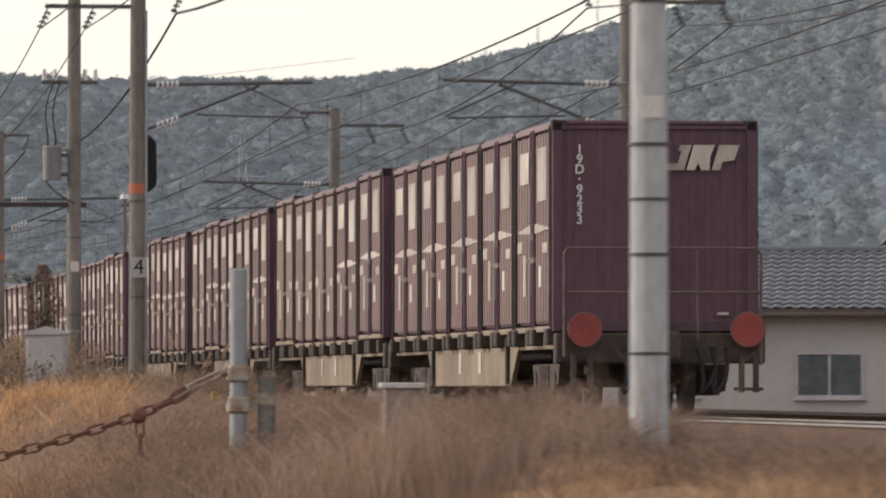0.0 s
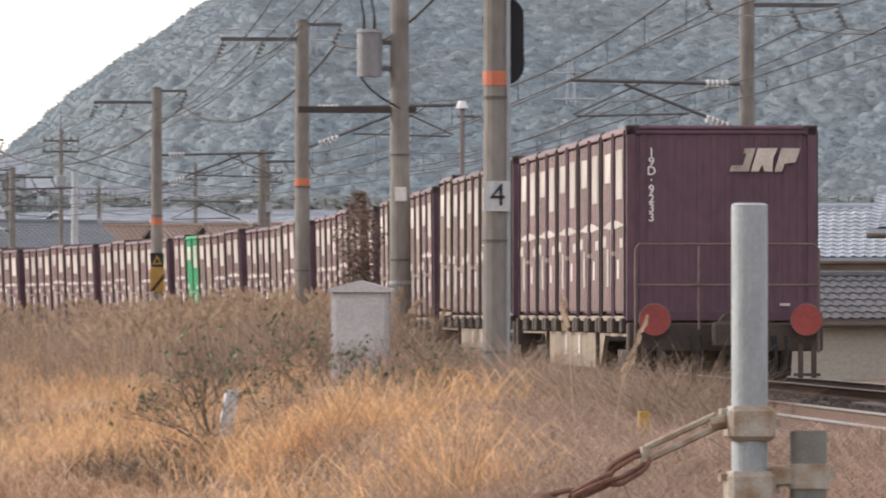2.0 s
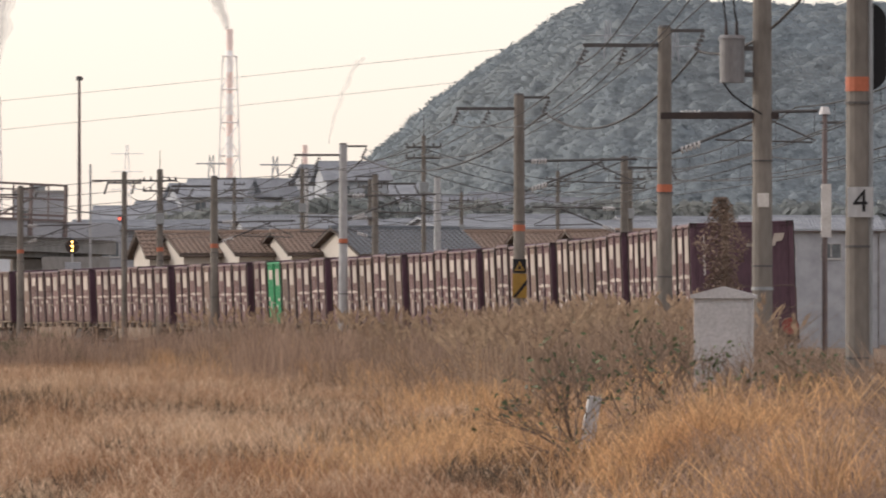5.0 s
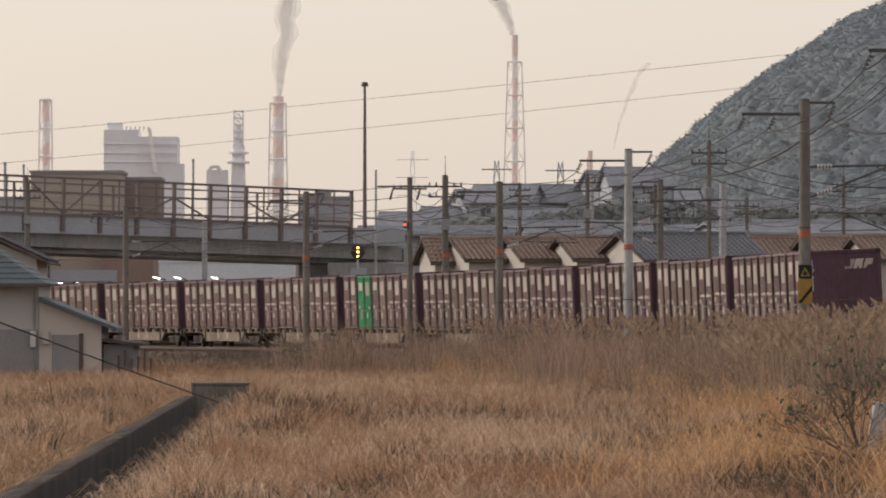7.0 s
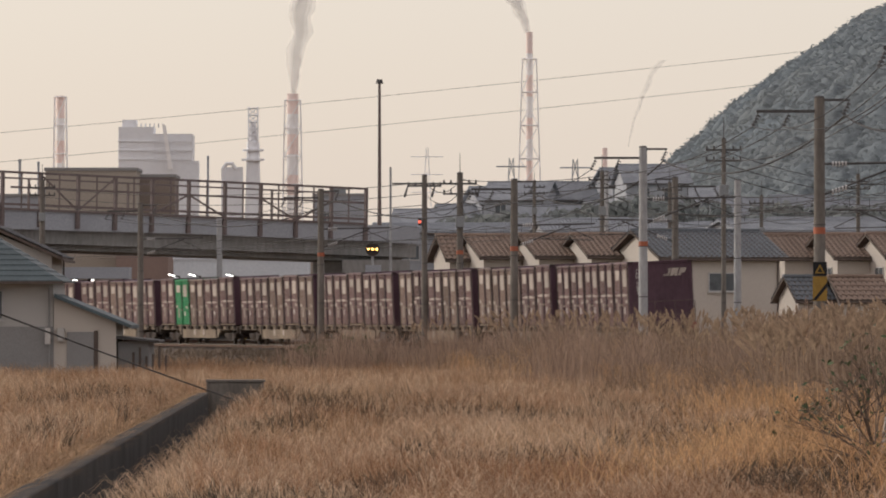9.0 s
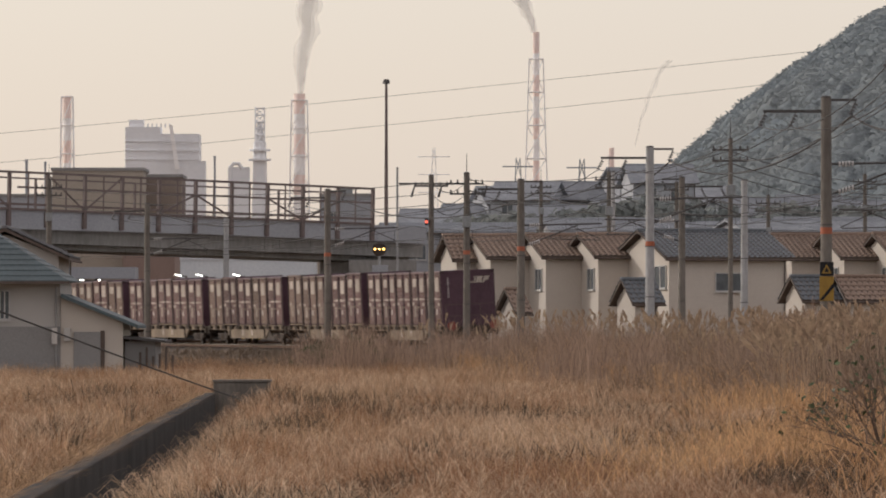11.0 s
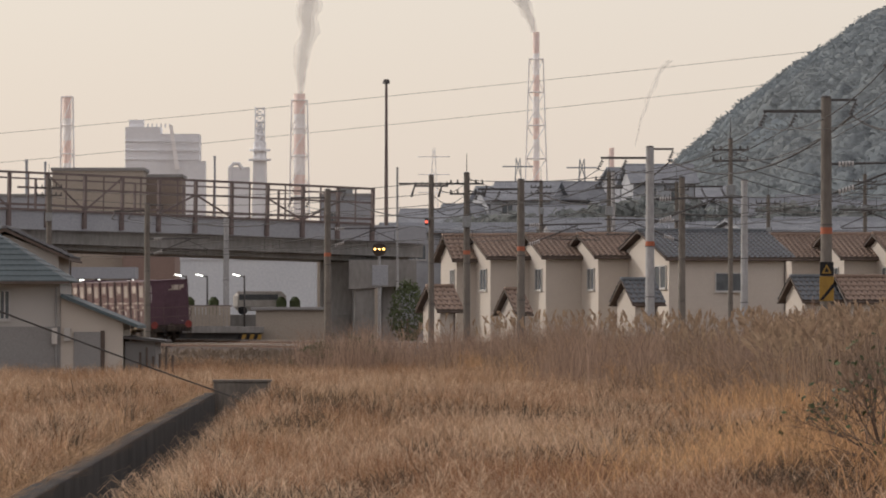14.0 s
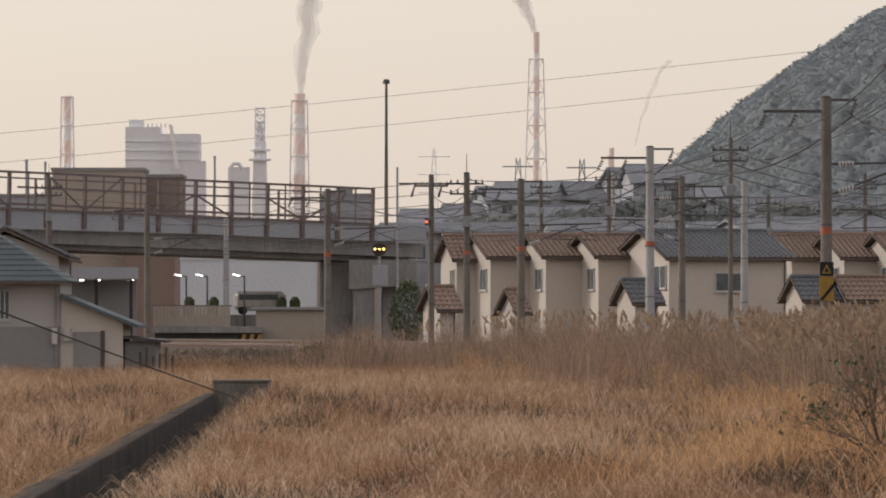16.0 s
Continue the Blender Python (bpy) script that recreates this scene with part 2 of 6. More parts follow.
def B():
    return bmesh.new()


def raw(name, verts, faces, mat, parent=None, label="", category="", kind=""):
    me = bpy.data.meshes.new(name)
    me.from_pydata(verts, [], faces)
    me.materials.append(mat)
    ob = new(name, me)
    ob.parent = parent
    return tagged(ob, label, category, "", kind)


# ---- track line: straight, then a left-hand curve ----
def track_x(y):
    return 10.4 + 0.034 * (y - 38.5) - (max(0.0, y - 140) ** 2 / 1660)


def track_z(y):
    return 0.0005 * (y - 200) * (y < 330) + 0.065 * (y >= 330) + 0.15 * max(0.0, min(1.0, (180 - y) / 65))


LINE = [Vector((track_x(y * 0.5), y * 0.5, track_z(y * 0.5))) for y in range(-160, 1500)]
ARC = [0.0]
for p, q in zip(LINE, LINE[1:]):
    ARC.append(ARC[-1] + (q - p).length)
ARC = np.array(ARC) - np.interp(38.5, [p.y for p in LINE], ARC)
LX, LY, LZ = (np.array([p[i] for p in LINE]) for i in range(3))


def on_track(s, side=0.0, up=0.0):
    """The pose at s metres along the line: x to the right, y ahead."""
    y = float(np.interp(s, ARC, LY))
    x, z = float(np.interp(s, ARC, LX)), float(np.interp(s, ARC, LZ))
    head = math.atan((track_x(y + 0.5) - track_x(y - 0.5)))
    lean = min(1.0, max(0.0, (y - 120) / 80)) * 2.5
    return pose(x, y, z, 0, 0, -math.degrees(head)) @ pose(0, 0, 0, 0, -lean, 0) @ pose(side, 0, up)


def ground_z(x, y):
    left = track_x(y) - x
    near = max(0.0, min(1.0, (8.5 - left) / 4.0))
    z = -0.85 + 0.45 * near * near * (3 - 2 * near)
    z += 0.12 * noise.noise((x * 0.09, y * 0.05, 0.3)) + 0.05 * noise.noise((x * 0.35, y * 0.3, 2.1))
    if 0 < y < 56:
        z -= 0.42 * math.sin(math.pi * y / 56) * max(0.0, min(1.0, (left - 3.3) / 1.8))
    if left < 3.2:
        z = min(z, -0.40)
    if 60 < y < 186 and ditch_x(y) - 0.65 < x < ditch_x(y) + 1.7:
        z -= 0.8 * min(1.0, (ditch_x(y) + 1.7 - x) / 1.4)
    return z


def ditch_x(y):
    return -4.35 - 0.0152 * (y - 76)


# ---- ground, hill ----
def build_ground():
    xs = sorted(set([-4900, -2500, -1200, -600, -300, -160, -90, -60] + [round(-45 + 0.6 * i, 2) for i in range(130)] + [40, 50, 70, 120, 250, 500, 1000, 2200, 4900]))
    ys = sorted(set([-4900, -2000, -600, -200, -100, -60] + [-40 + 4 * i for i in range(13)] + [10 + 1.5 * i for i in range(190)] + [300 + 10 * i for i in range(20)] + [520, 600, 800, 1200, 2000, 3500, 4950]))
    verts, faces = [], []
    for y in ys:
        for x in xs:
            verts.append((x, y, ground_z(x, y) if -50 < x < 40 and y < 320 else -1.0))
    n = len(xs)
    for j in range(len(ys) - 1):
        for i in range(n - 1):
            a = j * n + i
            faces.append((a, a + 1, a + n + 1, a + n))
    raw("ground", verts, faces, M["earth"], None, "bare brown earth under the dry grass", "ground", "structure")


RIDGE = [(-400, 0.0), (0.0, 0.004), (0.024, 0.012), (0.031, 0.0203), (0.034, 0.0242), (0.038, 0.0273), (0.0425, 0.0315), (0.0475, 0.0354), (0.053, 0.0384), (0.0585, 0.0425),
         (0.064, 0.0462), (0.075, 0.0455), (0.10, 0.0448), (0.125, 0.0450), (0.145, 0.0475), (0.17, 0.054), (0.21, 0.064), (0.26, 0.074), (0.4, 0.085), (400, 0.085)]


def hill_z(x, y):
    b = x / 1500
    top = 1500 * float(np.interp(b, [r[0] for r in RIDGE], [r[1] for r in RIDGE])) - 0.6
    k = max(0.0, min(1.0, (y - 1080) / 420))
    k = k * k * (3 - 2 * k)
    n = noise.fractal((x * 0.011, y * 0.009, 5.0), 1.0, 2.0, 3)
    return -1 + top * (k + 0.10 * n * k * (1 - k) * 4)


def build_hill():
    nx, ny = 110, 40
    verts = [(20 + 8.0 * i, 1060 + 13 * j, hill_z(20 + 8.0 * i, 1060 + 13 * j)) for j in range(ny) for i in range(nx)]
    faces = [(j * nx + i, j * nx + i + 1, (j + 1) * nx + i + 1, (j + 1) * nx + i) for j in range(ny - 1) for i in range(nx - 1)]
    raw("hill", verts, faces, M["hill"], None, "steep hillside in haze-paled blue-grey under dense woodland", "hill", "structure")
    rng = np.random.default_rng(4)
    # rounded crowns pressed together into one canopy
    gx, gy = np.arange(22, 450, 0.9), np.arange(1084, 1524, 1.4)
    cx, cy = np.arange(10, 470, 8.0), np.arange(1070, 1540, 10.0)
    coarse = np.array([[hill_z(x, y) for x in cx] for y in cy])
    rows = np.array([np.interp(gx, cx, row) for row in coarse])
    base = np.array([np.interp(gy, cy, rows[:, i]) for i in range(len(gx))]).T
    lift = np.zeros_like(base)
    for _ in range(30000):
        x, y = gx[0] + 428 * rng.random(), gy[0] + 440 * rng.random()
        r = 1.3 + 2.2 * rng.random() ** 2
        h = r * (0.45 + 0.40 * rng.random())
        i0, i1 = np.searchsorted(gx, (x - r, x + r))
        j0, j1 = np.searchsorted(gy, (y - r, y + r))
        q = 1 - ((gx[None, i0:i1] - x) ** 2 + (gy[j0:j1, None] - y) ** 2) / (r * r)
        lift[j0:j1, i0:i1] = np.maximum(lift[j0:j1, i0:i1], h * np.sqrt(np.clip(q, 0, 1)))
    lift += 0.75 * rng.random(lift.shape)
    lift *= np.clip((base + 1) / 3.0, 0, 1)
    X2, Y2 = np.meshgrid(gx, gy)
    jx = 0.4 * (rng.random(lift.shape) - 0.5)
    nx2, ny2 = len(gx), len(gy)
    cv = np.stack([X2 + jx, Y2, base + lift], 2).reshape(-1, 3).tolist()
    cf = [(j * nx2 + i, j * nx2 + i + 1, (j + 1) * nx2 + i + 1, (j + 1) * nx2 + i) for j in range(ny2 - 1) for i in range(nx2 - 1)]
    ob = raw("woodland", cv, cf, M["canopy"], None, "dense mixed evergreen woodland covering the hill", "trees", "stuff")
    ob.data.polygons.foreach_set("use_smooth", [True] * len(ob.data.polygons))
    # small leaf sprays lying on the crowns
    cv = np.array(cv)
    pick = cv[rng.integers(0, len(cv), 560000)]
    pick = pick[(pick[:, 0] / pick[:, 1] < 0.21) & (pick[:, 2] > 1.0)]
    k = len(pick)
    c = pick + rng.normal(size=(k, 3)) * np.array([0.4, 0.5, 0.12]) + np.array([0, -0.1, 0.16])
    up = rng.normal(size=(k, 3)) * 0.22 + np.array([0, -0.42, 0.90])
    up /= np.linalg.norm(up, axis=1)[:, None]
    side = np.cross(up, rng.normal(size=(k, 3)))
    side /= np.linalg.norm(side, axis=1)[:, None]
    w = np.cross(up, side)
    q = 0.20 + 0.26 * rng.random((k, 1))
    sprays = np.stack([c - side * q, c + w * q * 0.7, c + side * q, c - w * q * 0.7], 1).reshape(-1, 3)
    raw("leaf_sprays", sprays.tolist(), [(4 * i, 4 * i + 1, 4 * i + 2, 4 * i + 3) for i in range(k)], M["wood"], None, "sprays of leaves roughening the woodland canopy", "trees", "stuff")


# ---- railway ----
def build_track(name, side):
    thing = tagged(new(name), "railway track of worn rails on ballast", "railway track", "", "structure")
    bed_v, bed_f = [], []
    prof = [(-2.6, -0.62), (-1.9, -0.22), (1.9, -0.22), (2.6, -0.62)]
    ss = [-70 + 2.0 * i for i in range(340)]
    for s in ss:
        m = on_track(s, side)
        bed_v += [tuple(m @ Vector((x, 0, z))) for x, z in prof]
    for i in range(len(ss) - 1):
        for k in range(3):
            bed_f.append((4 * i + k, 4 * i + k + 1, 4 * i + k + 5, 4 * i + k + 4))
    raw("ballast_bed", bed_v, bed_f, M["ballast"], thing, "bed of grey-brown crushed ballast")
    for sx in (-0.57, 0.57):
        for nm, mat, prof in (("rail", M["rail"], [(-0.065, -0.15), (-0.02, -0.12), (-0.02, -0.04), (-0.035, -0.02), (0.035, -0.02), (0.02, -0.04), (0.02, -0.12), (0.065, -0.15)]),
                              ("rail_head", M["railtop"], [(-0.036, -0.018), (-0.033, 0.0), (0.033, 0.0), (0.036, -0.018)])):
            v, f = [], []
            k = len(prof)
            for s in ss:
                m = on_track(s, side)
                v += [tuple(m @ Vector((sx + x, 0, z))) for x, z in prof]
            for i in range(len(ss) - 1):
                for a in range(k - 1):
                    f.append((k * i + a, k * i + a + 1, k * i + a + 1 + k, k * i + a + k))
            raw(nm, v, f, mat, thing)
    bm = box(B(), -1.0, 1.0, -0.12, 0.12, -0.26, -0.155, 0.015)
    me = bpy.data.meshes.new("sleeper")
    bm.to_mesh(me)
    me.materials.append(M["sleeper"])
    for i in range(130):
        ob = new("sleeper", me)
        ob.parent = thing
        ob.matrix_world = on_track(-20 + 0.62 * i, side)
    return thing


def build_stones():
    rng = np.random.default_rng(9)
    shape = np.array([(1, 0, 0), (-1, 0, 0), (0, 1, 0), (0, -1, 0), (0, 0, 1), (0, 0, -1)], float)
    tri = [(0, 2, 4), (2, 1, 4), (1, 3, 4), (3, 0, 4), (2, 0, 5), (1, 2, 5), (3, 1, 5), (0, 3, 5)]
    vs, fs = [], []
    for i in range(16000):
        s, a = -8 + 95 * rng.random(), -2.4 + 8.6 * rng.random()
        p = on_track(s, a)
        z = -0.22 if -1.8 < a < 5.7 else -0.35
        v = shape * (0.025 + 0.03 * rng.random((1, 3))) * (0.7 + 0.6 * rng.random((6, 3))) + np.array(p.translation) + np.array([0, 0, z])
        vs.append(v)
        fs += [tuple(6 * i + k for k in t) for t in tri]
    raw("ballast_stone", np.concatenate(vs).tolist(), fs, M["ballast"], None, "loose grey-brown ballast stones along the rails", "ballast", "stuff")


# ---- train ----
def ribbed(a0, a1, out, z0, z1, n, depth, sign, along_y):
    """A pressed steel panel with n upright ribs, facing outward."""
    o = [(a0, out - 0.05), (a0, out)]
    for i in range(n):
        p = a0 + (i + 0.2) * (a1 - a0) / n
        q = (a1 - a0) / n
        o += [(p, out), (p + 0.1 * q, out + depth), (p + 0.5 * q, out + depth), (p + 0.6 * q, out)]
    o += [(a1, out), (a1, out - 0.05)]
    bm = bmesh.new()
    lo = [bm.verts.new((sign * d, a, z0) if along_y else (a, sign * d, z0)) for a, d in o]
    hi = [bm.verts.new((sign * d, a, z1) if along_y else (a, sign * d, z1)) for a, d in o]
    k = len(o)
    bm.faces.new(lo)
    bm.faces.new(hi[::-1])
    for i in range(k):
        bm.faces.new((lo[i], hi[i], hi[(i + 1) % k], lo[(i + 1) % k]))
    bmesh.ops.recalc_face_normals(bm, faces=bm.faces)
    return bm


def container(name, paint, side_paint, label, stripe=True, group="freight containers"):
    """A twelve-foot container: 2.45 m wide, 3.71 m long, 2.5 m high; its base at z = 0."""
    c = empty(name, Matrix(), label, "freight container", group)
    W, L, H = 1.225, 1.855, 2.5
    bm = B()
    box(bm, -W + 0.05, W - 0.05, -L + 0.03, L - 0.03, 0.10, H - 0.06)
    part("body", bm, paint, c)
    for sx in (-1, 1):
        for sy in (-1, 1):
            x, y = sx * (W - 0.06), sy * (L - 0.06)
            part("corner_post", box(B(), x - 0.06, x + 0.06, y - 0.06, y + 0.06, 0, H, 0.012), paint, c)
    for sy in (-1, 1):
        y = sy * (L - 0.04)
        part("end_rail", box(B(), -W + 0.12, W - 0.12, y - 0.042, y + 0.042, H - 0.10, H - 0.052, 0.01), paint, c)
        part("end_rail", box(B(), -W + 0.12, W - 0.12, y - 0.042, y + 0.042, 0.002, 0.14, 0.01), paint, c)
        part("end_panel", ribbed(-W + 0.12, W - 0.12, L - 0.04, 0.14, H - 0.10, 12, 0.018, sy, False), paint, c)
    bm = B()
    box(bm, -W + 0.01, W - 0.01, -L + 0.01, L - 0.01, H - 0.05, H + 0.012, 0.02)
    part("roof", bm, paint, c)
    for sx in (-1, 1):
        for z0, z1, mt in ((0.0, 0.07, M["frame"]), (H - 0.09, H - 0.02, side_paint)):
            part("side_rail", box(B(), min(sx * (W - 0.05), sx * (W + 0.012)), max(sx * (W - 0.05), sx * (W + 0.012)), -L + 0.12, L - 0.12, z0, z1, 0.01), mt, c)
        for y in (-L + 0.09, L - 0.09):
            part("corner_casting", box(B(), sx * (W - 0.08) - 0.09, sx * (W - 0.08) + 0.09, y - 0.09, y + 0.09, H - 0.12, H + 0.016, 0.012), M["darkgap"], c)
        for half in (-1, 1):
            y0, y1 = (-L + 0.13, -0.14) if half < 0 else (0.14, L - 0.13)
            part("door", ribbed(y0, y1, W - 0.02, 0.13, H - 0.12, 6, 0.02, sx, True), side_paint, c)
        for y in (-0.12, 0.12, -L + 0.11, L - 0.11):
            bm = B()
            tube(bm, (sx * (W + 0.005), y, 0.05), (sx * (W + 0.005), y, H - 0.05), 0.028, 0.028, 6)
            box(bm, sx * W - 0.03, sx * W + 0.03, y - 0.055, y + 0.055, 1.12, 1.2)
            part("lock_rod", bm, M["darkgap"] if abs(y) > 1 else paint, c)
        bm = B()
        box(bm, sx * (W + 0.02) - 0.012, sx * (W + 0.02) + 0.012, -0.05, 0.05, 0.45, 2.2)
        part("door_seal", bm, M["darkgap"], c)
        bm = B()
        box(bm, sx * W - 0.03, sx * W + 0.03, -0.16, 0.16, 0.85, 0.91)
        tube(bm, (sx * (W + 0.03), 0.16, 0.88), (sx * (W + 0.03), 0.42, 0.88), 0.016)
        part("door_handle", bm, M["galvrust"], c)
        xo = sx * (W - 0.02)
        xp = sx * (W + 0.004)

        def plate(nm, y0, y1, z0, z1, mat):
            b = box(B(), xp - 0.004, xp + 0.004, y0, y1, z0, z1)
            part(nm, b, mat, c)
        plate("label_panel", 0.45, 1.35, 1.82, 2.2, M["cream"])
        plate("logo_panel", -1.3, -0.42, 1.58, 2.22, M["cream"])
        plate("small_label", 0.75, 1.05, 0.45, 0.95, M["cream"])
        plate("small_label", -0.75, -0.55, 0.55, 0.8, M["white"])
        plate("small_label", -1.35, -0.95, 0.95, 1.07, M["cream"])
        plate("small_label", 1.15, 1.6, 0.98, 1.12, M["cream"])
        if stripe:
            bm = B()
            o = [(-1.68, 1.235), (-0.4, 1.31), (0.4, 1.31), (1.68, 1.235), (0.4, 1.20), (-0.4, 1.20)]
            prism(bm, o, xp - 0.005, xp + 0.005, Matrix(((0, 1, 0, 0), (1, 0, 0, 0), (0, 0, 1, 0), (0, 0, 0, 1))))
            part("stripe", bm, M["cream"], c)
    return c


def end_marks(c):
    """Stacked number and a slanted mark on the rear end."""
    y = -1.855 - 0.006
    for i, ch in enumerate("19D·9233"):
        cu = bpy.data.curves.new("numeral", "FONT")
        cu.body, cu.size, cu.align_x, cu.extrude, cu.offset = ch, 0.155, "CENTER", 0.002, 0.003
        cu.materials.append(M["white"])
        ob = new("numeral", cu)
        ob.parent = c
        ob.matrix_local = pose(-0.905, y - 0.022, 2.115 - i * 0.119, 90)
    lean = Matrix(((1, 0, 0.30, 0), (0, 1, 0, 0), (0, 0, 1, 0), (0, 0, 0, 1)))
    base = Matrix.Translation((0.10, 0, 1.92))
    shapes = [[(0, 0), (0.25, 0), (0.25, 0.30), (0.11, 0.30), (0.11, 0.23), (0.15, 0.23), (0.15, 0.08), (0, 0.08)],
              [(0.28, 0), (0.38, 0), (0.40, 0.09), (0.46, 0.0), (0.56, 0.0), (0.52, 0.17), (0.54, 0.30), (0.28, 0.30)],
              [(0.59, 0), (0.69, 0), (0.69, 0.10), (0.83, 0.12), (0.84, 0.30), (0.59, 0.30)]]
    for o in shapes:
        bm = prism(B(), [(x * 0.98 - 0.0, z) for x, z in o], y - 0.026, y - 0.006, base @ lean)
        part("logo_mark", bm, M["cream"], c)
    bm = box(B(), 0.75, 0.88, y - 0.025, y, 0.20, 0.23)
    part("data_plate", bm, M["cream"], c)


def wagon(name, last=False):
    """A container flat wagon, 19.6 m over its headstocks; rail top at z = 0."""
    w = empty(name, Matrix(), "dusty container flat wagon on two bogies", "freight wagon", "flat wagons")
    part("deck_beam", box(B(), -0.35, 0.35, -9.75, 9.75, 0.70, 0.98, 0.02), M["under"], w)
    for sx in (-1, 1):
        bm = B()
        o = [(-9.7, 0.98), (9.7, 0.98), (9.7, 0.80), (5.3, 0.80), (4.5, 0.36), (-4.5, 0.36), (-5.3, 0.80), (-9.7, 0.80)]
        prism(bm, o, sx * 1.12 - 0.03, sx * 1.12 + 0.03, Matrix(((0, 1, 0, 0), (1, 0, 0, 0), (0, 0, 1, 0), (0, 0, 0, 1))))
        part("side_sill", bm, M["frame"], w)
        for y in (-4.4, 4.4):
            part("stiffener", box(B(), sx * 1.17 - 0.03, sx * 1.17 + 0.03, y - 0.06, y + 0.06, 0.37, 0.96), M["under"], w)
        for k in range(5):
            for dy in (-1.65, -0.2, 0.2, 1.65):
                y = (k - 2) * 3.78 + dy
                bm = box(B(), sx * 1.2 - 0.09, sx * 1.2 + 0.09, y - 0.13, y + 0.13, 0.84, 1.04, 0.02)
                part("container_lock", bm, M["under"], w)
        for y in (-1.3, 1.0):
            part("data_plate", box(B(), sx * 1.155 - 0.006, sx * 1.155 + 0.006, y, y + 0.35, 0.52, 0.80), M["cream"], w)
    for by in (-7.1, 7.1):
        bm = B()
        for sx in (-1, 1):
            prism(bm, [(-1.35, 0.62), (1.35, 0.62), (1.2, 0.40), (0.6, 0.24), (-0.6, 0.24), (-1.2, 0.40)], sx * 0.95 - 0.07, sx * 0.95 + 0.07,
                  Matrix.Translation((0, by, 0)) @ Matrix(((0, 1, 0, 0), (1, 0, 0, 0), (0, 0, 1, 0), (0, 0, 0, 1))))
            for k in (-0.3, 0.0, 0.3):
                tube(bm, (sx * 0.98, by + k, 0.28), (sx * 0.98, by + k, 0.6), 0.08, 0.08, 8)
        box(bm, -0.9, 0.9, by - 0.25, by + 0.25, 0.45, 0.72)
        part("bogie_frame", bm, M["under"], w)
        for ay in (-0.95, 0.95):
            bm = B()
            tube(bm, (-1.0, by + ay, 0.41), (1.0, by + ay, 0.41), 0.07, 0.07, 8)
            for sx in (-1, 1):
                tube(bm, (sx * 0.50, by + ay, 0.41), (sx * 0.63, by + ay, 0.41), 0.41, 0.40, 20)
                tube(bm, (sx * 0.88, by + ay, 0.41), (sx * 1.04, by + ay, 0.41), 0.13, 0.12, 10)
            part("wheelset", bm, M["under"], w)
    for sy in (-1, 1):
        y = sy * 9.8
        part("headstock", box(B(), -1.25, 1.25, y - 0.12, y + 0.12, 0.62, 0.98, 0.02), M["under"], w)
        bm = B()
        tube(bm, (0, sy * 9.9, 0.86), (0, sy * 10.18, 0.86), 0.14, 0.14, 10)
        box(bm, -0.2, 0.2, min(sy * 10.1, sy * 10.22), max(sy * 10.1, sy * 10.22), 0.66, 1.0, 0.04)
        part("coupler", bm, M["under"], w)
    if last:
        y = -10.02
        bm = B()
        pts = [(-1.16, y, 0.70), (-1.16, y, 1.92), (-1.12, y, 1.98), (1.12, y, 1.98), (1.18, y, 1.92), (1.18, y, 0.60)]
        path_tube(bm, pts, 0.02)
        part("end_railing", bm, M["rustyrail"], w)
        part("middle_rail", tube(B(), (-1.16, y, 1.46), (1.18, y, 1.46), 0.017), M["rustyrail"], w)
        for x in (-0.35, 0.42):
            part("rail_post", tube(B(), (x, y, 0.9), (x, y, 1.98), 0.017), M["rustyrail"], w)
        for x in (-0.92, 1.02):
            d = part("marker_disc", tube(B(), (x, y - 0.05, 1.02), (x, y - 0.02, 1.02), 0.2, 0.2, 28), M["red"], w, "red round tail marker disc")
            bm = bmesh.new()
            ring = [(x + 0.2 * math.cos(a * math.pi / 12), y - 0.04, 1.02 + 0.2 * math.sin(a * math.pi / 12)) for a in range(25)]
            path_tube(bm, ring, 0.012, 5)
            part("rim", bm, M["rustyrail"], d)
        for x0, x1 in ((-0.35, -0.5), (0.4, 0.6), (0.75, 0.55)):
            pts = [(x0 + (x1 - x0) * u + 0.05 * math.sin(u * 9), y - 0.08, 0.82 - 0.55 * math.sin(u * math.pi) ** 0.8) for u in np.linspace(0, 1, 9)]
            part("brake_hose", path_tube(B(), pts, 0.024, 6), M["black"], w)
        for x0, x1 in ((-1.05, -0.85), (0.95, 1.12)):
            bm = B()
            for x in (x0, x1):
                box(bm, x - 0.03, x + 0.03, y - 0.03, y + 0.05, 0.28, 0.72)
            box(bm, x0 - 0.08, x1 + 0.08, y - 0.05, y + 0.1, 0.30, 0.34)
            part("end_step", bm, M["under"], w)
        tube(bm := B(), (0.05, y - 0.1, 0.95), (0.05, y + 0.1, 0.95), 0.16, 0.16, 12)
        part("brake_drum", bm, M["under"], w)
    return w


TRAIN = []
SIGNAL = []
SPEED = 25.3


